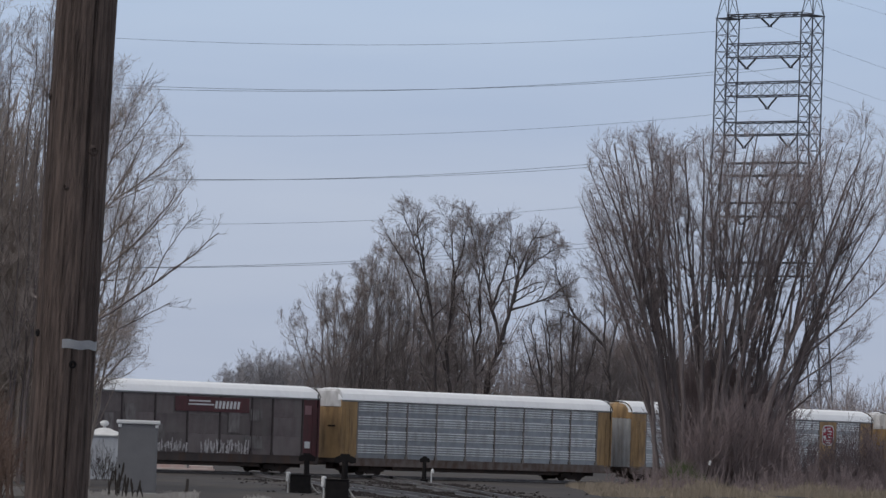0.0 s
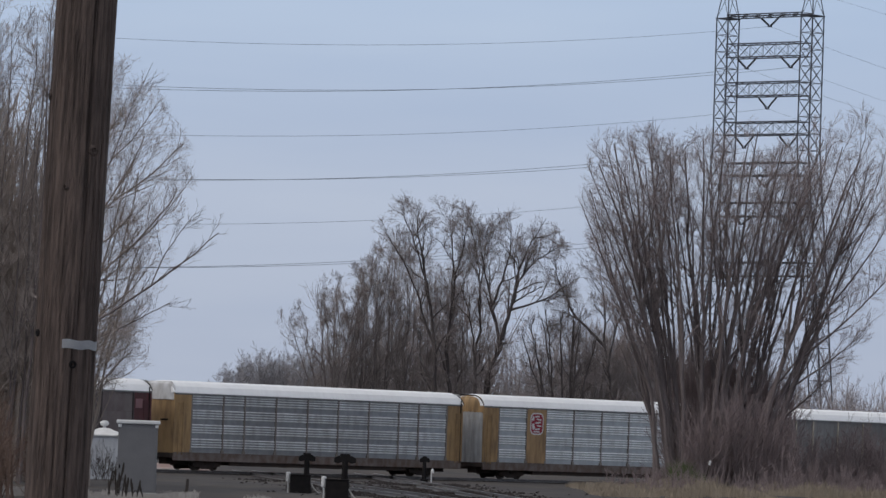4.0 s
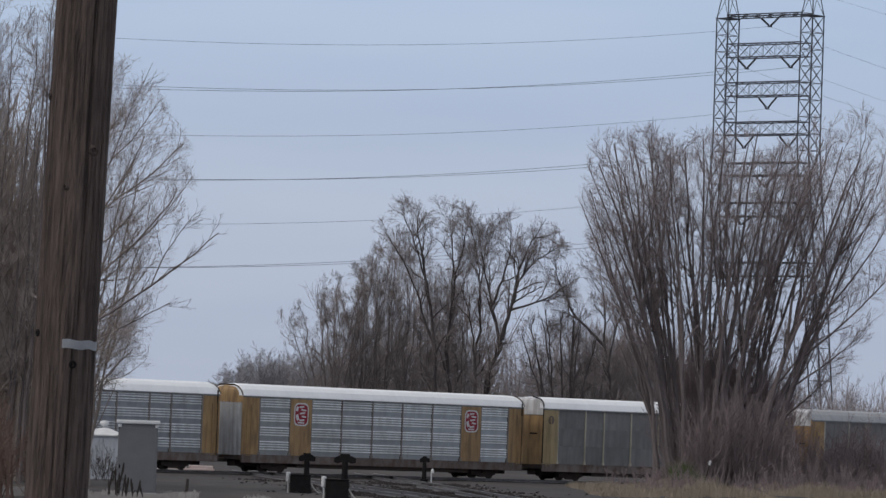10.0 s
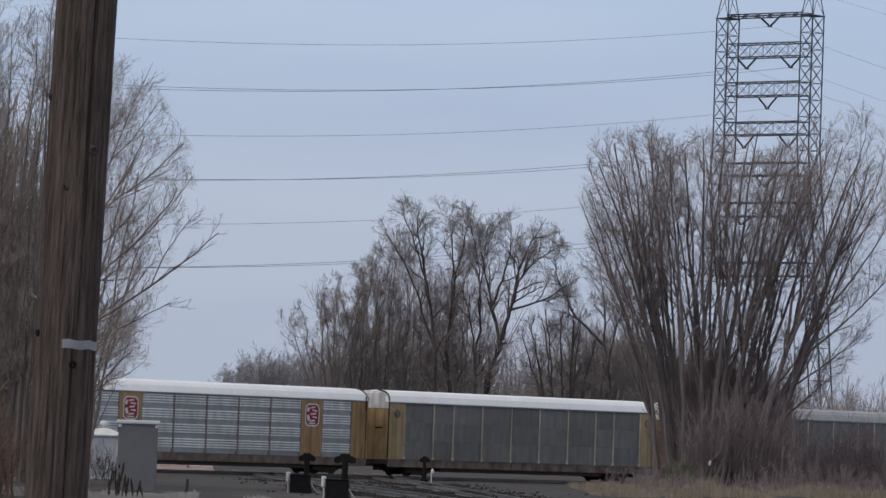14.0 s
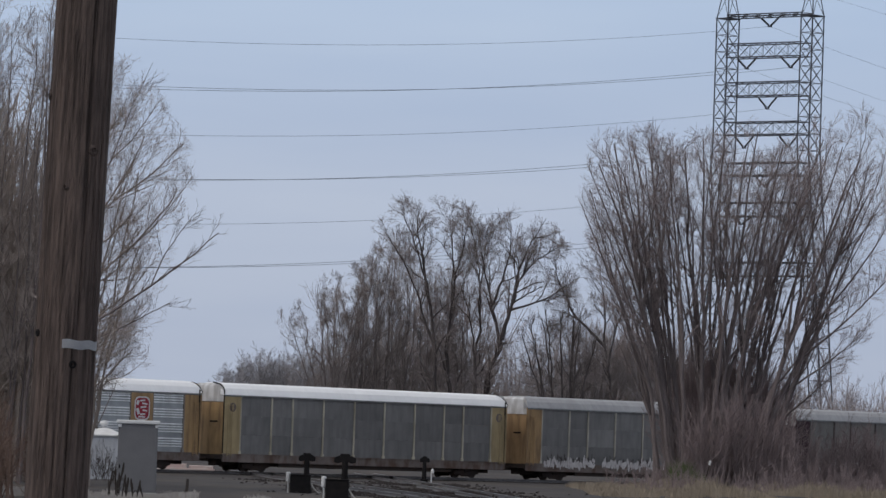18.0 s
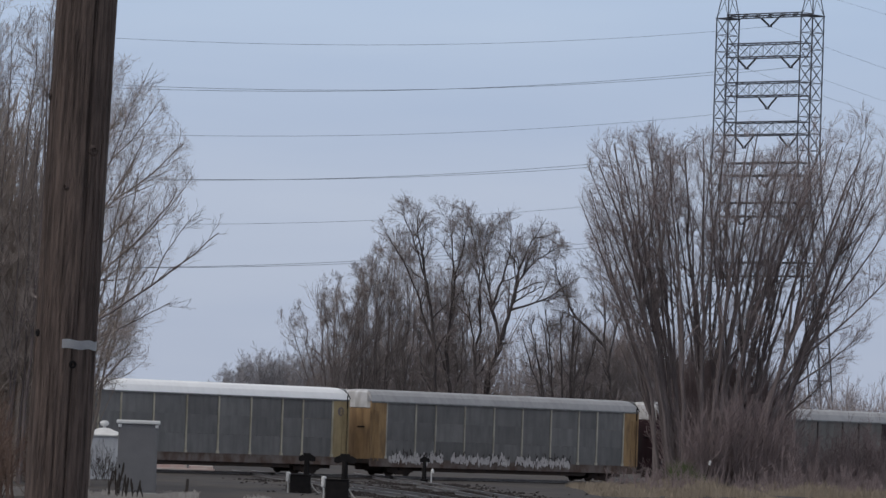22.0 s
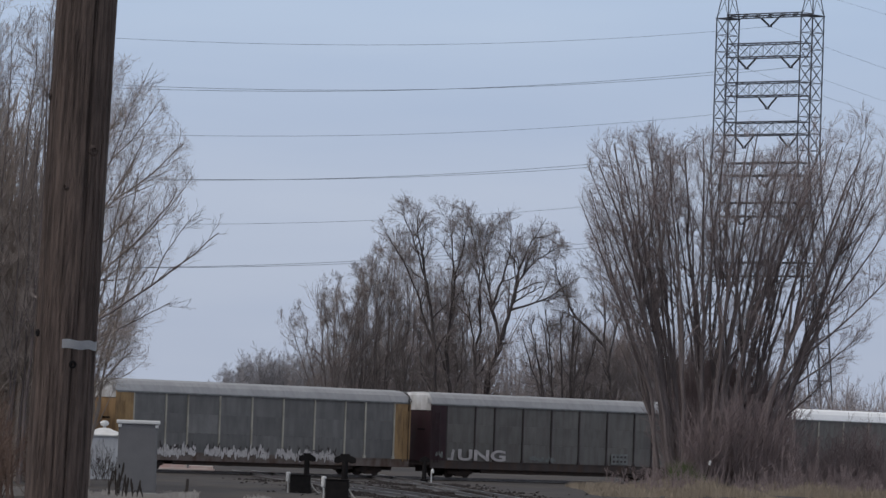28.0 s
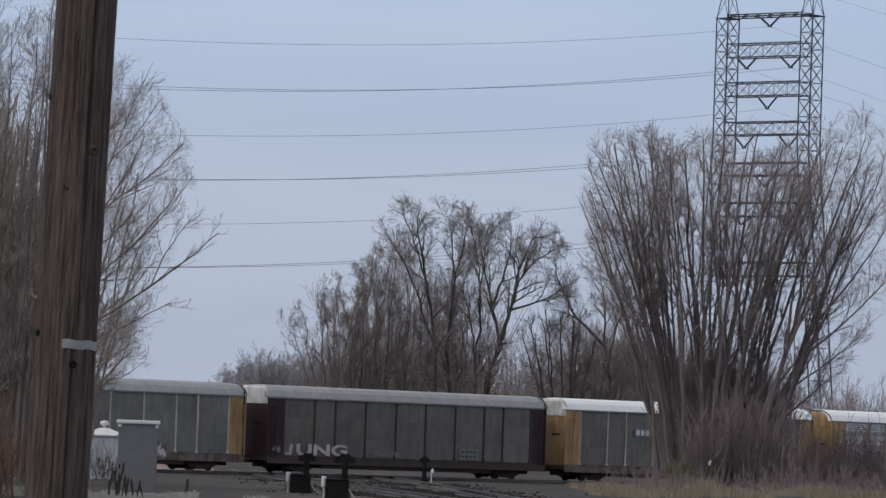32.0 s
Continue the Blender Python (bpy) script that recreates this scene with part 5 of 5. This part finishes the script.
thicket("dense brown bare brush along the track", ((17.5, 337), (31, 342)), "shrub", 81, 360, 1.8, lambda u: 4.6 - 0.6 * u + 0.5 * math.sin(u * 9), rmin=0.006)
thicket("tall dark brush among the tree stems", ((15.8, 336), (22.6, 337)), "shrub", 88, 520, 1.4, lambda u: 11.0 - 6.0 * abs(u - 0.45), rmin=0.009, lean=0.16, ratio=(0.3, 0.45))
thicket("grey-brown brush at the foot of the tall trees", ((15.6, 325), (23.5, 326)), "shrub", 94, 210, 1.0, lambda u: 7.4 - 5.0 * abs(u - 0.45), rmin=0.0065, lean=0.2, ratio=(0.3, 0.45))
thicket("low brown brush in the dry grass", ((12.5, 296), (30, 306)), "shrub", 95, 300, 4.0, lambda u: 1.1 + 0.8 * math.sin(u * 17), rmin=0.006)
thicket("tall grey-brown brush behind the pale trees", ((-24.6, 246), (-19.4, 244)), "shrubtall", 89, 560, 1.0, lambda u: 20.0 - 4.0 * u, rmin=0.008, lean=0.05, ratio=(0.22, 0.45))
thicket("low grey-brown brush on the grassy bank", ((11.8, 322), (34, 326)), "shrub", 87, 300, 3.0, lambda u: 0.9 + 0.5 * math.sin(u * 13 + 1) + 1.6 * u, rmin=0.007)
thicket("reddish brown bare brush beside the bank", ((-20.5, 190), (-15.4, 178)), "shrubred", 82, 260, 3.0, lambda u: 6.2 - 3.0 * u, rmin=0.007)
thicket("grey-brown brush under the trees behind the train", ((-8.6, 490), (27, 482)), "brush_mid", 83, 720, 3.5, lambda u: 9.0 + 3.0 * smooth((u - 0.3) / 0.2) - 2.0 * math.sin(u * 7), rmin=0.012)
thicket("tall grey-brown brush in the grove behind the train", ((-8.4, 492), (5, 494)), "brush_mid", 90, 190, 2.5, lambda u: 18.0 - 11 * (u - 0.55) ** 2, rmin=0.011, lean=0.18)
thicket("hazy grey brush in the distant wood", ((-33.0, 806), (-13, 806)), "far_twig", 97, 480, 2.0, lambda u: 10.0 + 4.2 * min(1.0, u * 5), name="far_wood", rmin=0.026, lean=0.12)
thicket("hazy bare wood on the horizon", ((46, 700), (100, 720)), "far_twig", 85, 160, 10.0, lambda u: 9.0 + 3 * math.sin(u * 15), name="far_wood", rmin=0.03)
thicket("brown brush behind the train near the tower", ((11.5, 482), (48, 496)), "brush_mid", 86, 700, 4.0, lambda u: 12.4 - 4.6 * u, rmin=0.012)

thicket("thin dark twigs in front of the white bungalow", ((-17.6, 262), (-15.0, 262)), "weed", 99, 46, 0.6, lambda u: 2.0 - 0.9 * u, rmin=0.006)


def grass(label, x0, x1, y0, y1, n, h, mt, seed, name="dry_grass"):
    rng = random.Random(seed)
    s = Shape()
    for i in range(n):
        x, y = rng.uniform(x0, x1), rng.uniform(y0, y1)
        dd = (Vector((x, y, 0)) - LINE0).dot(BACK)
        if dd > -3.2:
            continue
        z = ground_z(x, y)
        tuft = noise.noise((x * 0.55, y * 0.12, 7)) + 0.6 * noise.noise((x * 1.7, y * 0.4, 2))
        if tuft < (-0.25 if x < 15 else -0.02):
            continue
        hh = h * rng.uniform(0.35, 1.1) * (0.45 + 0.9 * max(0.0, tuft + 0.25)) * (0.7 + 0.9 * noise.noise((x * 0.3, 0, 5)))
        w = rng.uniform(0.012, 0.03)
        lx, ly = rng.gauss(0, 0.25) * hh, rng.gauss(0, 0.2) * hh
        a = rng.uniform(-0.5, 0.5)
        dx, dy = w * math.cos(a), w * math.sin(a)
        k = len(s.v)
        s.v += [(x - dx, y - dy, z - 0.05), (x + dx, y + dy, z - 0.05), (x + lx * 0.4 + dx * 0.7, y + ly * 0.4 + dy * 0.7, z + hh * 0.6),
                (x + lx * 0.4 - dx * 0.7, y + ly * 0.4 - dy * 0.7, z + hh * 0.6), (x + lx, y + ly, z + hh)]
        s.f += [(k, k + 1, k + 2, k + 3), (k + 3, k + 2, k + 4)]
    return tagged(new(name, s.mesh(name, M[mt], tidy=False)), label, "grass", kind="stuff")


grass("tall dry straw-coloured grass on the bank", 8.6, 36.0, 262, 336, 52000, 0.75, "dry", 91)
grass("dull green weeds at the foot of the tree", 15.0, 17.6, 318, 323, 3200, 1.5, "green", 92, "green_weeds")
grass("short bleached grass by the signal cabinet", -16.0, -9.6, 186, 208, 11000, 0.38, "drypale", 93)
grass("short bleached grass beside the switch stands", -7.0, -4.2, 186, 200, 3500, 0.4, "drypale", 96)


# ---------------------------------------------------------------- utility pole
def utility_pole():
    x0, y0, zb = -1.824, 24.0, ground_z(-1.8, 24.0) - 0.3
    base = thing("utility_pole", pose(x0, y0, zb, 0, 1.45, 0), "weathered dark brown wooden utility pole, split and knotty", "utility pole")
    s = Shape()
    ns, nz, H = 200, 170, 8.2
    rng = random.Random(6)
    splits = [(radians(rng.uniform(-185, 5)), rng.uniform(0.0, 6.5), rng.uniform(0.5, 2.6), rng.uniform(0.006, 0.020), rng.uniform(0.018, 0.04), rng.uniform(-0.03, 0.03)) for _ in range(46)]
    for j in range(nz + 1):
        z = H * j / nz
        r0 = 0.152 - 0.0024 * z
        near = [c for c in splits if c[1] < z < c[1] + c[2]]
        for i in range(ns):
            a = 2 * math.pi * i / ns
            g = noise.noise((math.cos(a) * 6, math.sin(a) * 6, z * 0.35))
            g2 = noise.noise((math.cos(a) * 17, math.sin(a) * 17, z * 0.8 + 5))
            g3 = noise.noise((math.cos(a) * 40, math.sin(a) * 40, z * 1.6 + 2))
            r = r0 + 0.0028 * g + 0.0022 * g2 + 0.0014 * g3
            for a0, z0, L, deep, wide, slant in near:
                f = (z - z0) / L
                d = (a - a0 - slant * f * 3 - 0.02 * noise.noise((z * 2.2, a0 * 5, 0)) + math.pi) % (2 * math.pi) - math.pi
                if abs(d) < wide:
                    r -= deep * (1 - abs(d) / wide) * math.sin(math.pi * f)
            s.v.append((r * math.cos(a), r * math.sin(a), z))
    for j in range(nz):
        for i in range(ns):
            i2 = (i + 1) % ns
            s.f.append((j * ns + i, j * ns + i2, (j + 1) * ns + i2, (j + 1) * ns + i))
    s.f.append(tuple(nz * ns + i for i in range(ns)))
    part("shaft", s, M["pole"], base, "weathered grey-brown split wood", smooth=True)
    st = Shape()
    zs = 2.615 - zb
    n = 24
    for i in range(n + 1):
        a = radians(-92 + 150 * i / n)
        for r, z in ((0.1445, -0.022), (0.1445, 0.02), (0.1485, 0.02), (0.1485, -0.022)):
            wob = 0.003 * math.sin(i * 0.9)
            st.v.append((r * math.cos(a), r * math.sin(a), zs + z + wob))
    for i in range(n):
        for k in range(4):
            st.f.append((i * 4 + k, i * 4 + (k + 1) % 4, (i + 1) * 4 + (k + 1) % 4, (i + 1) * 4 + k))
    st.f += [(0, 1, 2, 3), tuple(n * 4 + k for k in (3, 2, 1, 0))]
    part("strap", st, M["strap"], base, "short zinc strap nailed round the pole")
    for ang, z, r in ((-70, 2.52, 0.012), (-55, 3.53, 0.016), (-165, 3.78, 0.014), (-105, 3.35, 0.009), (-150, 2.66, 0.011)):
        a = radians(ang)
        kn = Shape().lathe([(r * 1.7, -0.004), (r * 1.5, 0.006), (r * 0.8, 0.008), (r * 0.6, -0.003)], 12, "z")
        m = Matrix.Translation((0.1455 * math.cos(a), 0.1455 * math.sin(a), z - zb)) @ Vector((math.cos(a), math.sin(a), 0)).to_track_quat("Z", "Y").to_matrix().to_4x4()
        part("knot", kn, M["black"] if z < 3 else M["pole"], base, "dark knot in the wood", m)


utility_pole()


# ---------------------------------------------------------------- line-side equipment
def grey_cabinet():
    x, y = -12.30, 210.0
    z = ground_z(x, y)
    c = thing("signal_cabinet", pose(x, y, z - 0.02, 0, 0, 3), "plain grey metal signal cabinet with white cap", "signal cabinet")
    h = 2.66 - z
    part("body", Shape().box((0, 0, h / 2), (1.62, 1.5, h), 0.02), M["box_grey"], c, "plain grey sheet-metal body")
    part("door_seam", Shape().box((0, -0.757, h / 2), (1.42, 0.012, h - 0.35), 0.004), M["box_grey"], c)
    part("cap", Shape().box((0, 0, h + 0.07), (1.80, 1.7, 0.16), 0.03), M["white"], c, "white overhanging cap")
    for sx in (-0.76, 0.76):
        part("bracket", Shape().box((sx, -0.74, h - 0.08), (0.14, 0.12, 0.16), 0.02), M["white"], c, "white lifting bracket")
    part("plinth", Shape().box((0, 0, 0.02), (1.75, 1.62, 0.14), 0.02), M["concrete"], c)
    part("latch", Shape().box((-0.72, -0.775, 1.15), (0.06, 0.04, 0.16), 0.01), M["black"], c)


grey_cabinet()


def white_bungalow():
    x, y = -17.75, 272.0
    z = ground_z(x, y)
    c = thing("signal_bungalow", pose(x, y, z - 0.02), "white signal bungalow with hipped roof and ball vent", "signal bungalow")
    h = 2.15 - z
    part("wall", Shape().box((0, 0, h / 2), (1.9, 1.9, h), 0.02), M["box_white"], c)
    r = Shape()
    r.v = [(-1.05, -1.05, h), (1.05, -1.05, h), (1.05, 1.05, h), (-1.05, 1.05, h), (-0.25, -0.25, h + 0.36), (0.25, -0.25, h + 0.36), (0.25, 0.25, h + 0.36), (-0.25, 0.25, h + 0.36),
           (-1.05, -1.05, h - 0.07), (1.05, -1.05, h - 0.07), (1.05, 1.05, h - 0.07), (-1.05, 1.05, h - 0.07)]
    r.f = [(0, 1, 5, 4), (1, 2, 6, 5), (2, 3, 7, 6), (3, 0, 4, 7), (4, 5, 6, 7), (8, 9, 1, 0), (9, 10, 2, 1), (10, 11, 3, 2), (11, 8, 0, 3), (8, 11, 10, 9)]
    part("roof", r, M["white"], c, "white hipped sheet roof")
    part("vent", Shape().lathe([(0.09, h + 0.34), (0.09, h + 0.46), (0.20, h + 0.50), (0.25, h + 0.60), (0.20, h + 0.70), (0.08, h + 0.76)], 14), M["white"], c, "round ball vent")
    part("door", Shape().box((0.2, -0.965, h * 0.48), (0.8, 0.04, h * 0.82), 0.01), M["box_white"], c)


white_bungalow()


def switch_stand(x, y, h, head, boxed, ang):
    z = ground_z(x, y)
    c = thing("switch_stand", pose(x, y, z - 0.02, 0, 0, ang), "black iron switch stand with a winged target beside the track", "switch stand", "switch stands")
    part("mast", Shape().tube([Vector((0, 0, 0.1)), Vector((0, 0, h - 0.2))], [0.16, 0.12], 10, True).box((0, 0, 0.12), (0.5, 0.5, 0.2), 0.03), M["black"], c)
    wing = [(-head, 0.02), (-head, -0.16), (-head * 0.65, -0.20), (-0.10, -0.14), (0.10, -0.14), (head * 0.65, -0.20), (head, -0.16), (head, 0.02), (head * 0.6, 0.12), (-head * 0.6, 0.12)]
    part("target", Shape().extrude(wing, "y", -0.10, 0.10).box((0, 0, 0.15), (head * 0.9, 0.14, 0.10), 0.02), M["black"], c, "dark winged target", pose(0, 0, h - 0.15))
    if boxed:
        b = part("machine_box", Shape().box((-0.28, 0, 0.42), (0.95, 0.7, 0.84), 0.04), M["black"], c, "black switch machine box")
        part("lid", Shape().box((-0.28, 0, 0.87), (1.0, 0.75, 0.06), 0.02), M["black"], b)
        part("hose", Shape().tube([Vector((0.20, -0.2, 0.5)), Vector((0.36, -0.25, 0.25)), Vector((0.55, -0.3, 0.08)), Vector((0.9, -0.3, 0.05))], 0.03, 6), M["concrete"], c, "pale cable conduit")
        part("marker", Shape().lathe([(0.10, 0.55), (0.11, 0.60), (0.11, 0.95), (0.06, 1.0)], 12, "z", (-0.85, 0, 0)).box((-0.85, 0, 0.3), (0.06, 0.06, 0.6)), M["white"], c, "white capped marker")
    else:
        part("marker", Shape().box((0.45, 0, 0.3), (0.08, 0.08, 0.62), 0.01).lathe([(0.10, 0.6), (0.11, 0.75), (0.05, 0.9)], 10, "z", (0.52, 0, 0)), M["white"], c, "small white marker post")
    return c


switch_stand(-6.01, 238.0, 1.86, 0.39, True, 4)
switch_stand(-3.75, 211.0, 1.90, 0.45, True, -3)
switch_stand(-0.70, 326.0, 1.62, 0.32, False, 0)


def stalks():
    rng = random.Random(14)
    for x, h in ((-13.05, 0.9), (-12.9, 1.25), (-12.75, 1.0), (-12.6, 0.7), (-12.45, 0.95), (-12.3, 0.8), (-12.15, 0.6), (-12.0, 0.75), (-11.85, 0.55), (-11.6, 0.7), (-11.4, 0.5), (-12.82, 1.5), (-13.15, 0.6)):
        x, h = x * 0.75 - 2.75, h * 0.8
        y = 197 + rng.uniform(-2, 2)
        z = ground_z(x, y)
        s = Shape()
        lean = rng.uniform(-0.2, 0.25)
        s.tube([Vector((0, 0, 0)), Vector((lean * 0.4, 0, h * 0.5)), Vector((lean, 0, h))], [0.02, 0.028, 0.045], 5)
        s.tube([Vector((lean, 0, h)), Vector((lean * 1.1, 0, h + 0.2))], [0.05, 0.02], 5, True)
        for k in range(4):
            f = rng.uniform(0.3, 0.9)
            q = Vector((lean * f, 0, h * f))
            s.tube([q, q + Vector((rng.uniform(-0.12, 0.12), rng.uniform(-0.1, 0.1), 0.16))], [0.012, 0.008], 4)
        ob = new("dead_weed", s.mesh("dead_weed", M["weed"]))
        ob.location = (x, y, z - 0.03)
        tagged(ob, "dark dead weed stalk with a seed head", "weed", "dead weeds")


stalks()


def marker_post():
    x, y = -14.35, 205.0
    z = ground_z(x, y)
    c = thing("marker_post", pose(x, y, z - 0.05), "short white marker post near the cabinet", "post", shape=Shape().box((0, 0, 0.3), (0.16, 0.12, 0.62), 0.02).box((0, 0, 0.64), (0.20, 0.16, 0.06), 0.01), material=M["white"])


marker_post()


def leaning_stake():
    x, y = 16.9, 320.5
    z = ground_z(x, y)
    c = thing("marker_stake", pose(x, y, z - 0.05, 0, 12, 0), "thin leaning stake with white tip in the brush", "stake")
    part("stick", Shape().box((0, 0, 0.8), (0.05, 0.04, 1.6), 0.01), M["weed"], c)
    part("tip", Shape().box((0, 0, 1.72), (0.13, 0.06, 0.30), 0.02), M["white"], c, "white painted tip")


leaning_stake()


def short_post():
    x, y = -10.95, 225.0
    z = ground_z(x, y)
    thing("short_post", pose(x, y, z - 0.05, 0, 3, 0), "short dark weathered wooden post in the cinders", "post", shape=Shape().box((0, 0, 0.3), (0.13, 0.12, 0.62), 0.02).box((0, 0, 0.05), (0.2, 0.19, 0.1), 0.03), material=M["tie"])


short_post()


# ---------------------------------------------------------------- movement
def motions():
    for car, fp in CARS:
        walk(car, [(t, car_pose(fp, t)) for t in (0.0, 4.0, 8.0, 12.0, 16.0, 20.0, 24.0, 28.0, 32.0)])
    step = 4.0 / 30.0
    rows = []
    for i in range(241):
        t = i * step
        s = SPEED * t + 0.5 * GAIN * ((t - 16.0) ** 2 - 256.0)
        rows.append((t, math.degrees(-s / WHEEL_R)))
    for w in WHEELS:
        x = w.location.x
        walk(w, [(t, pose(x, 0, WHEEL_R, 0, a, 0)) for t, a in rows])


motions()
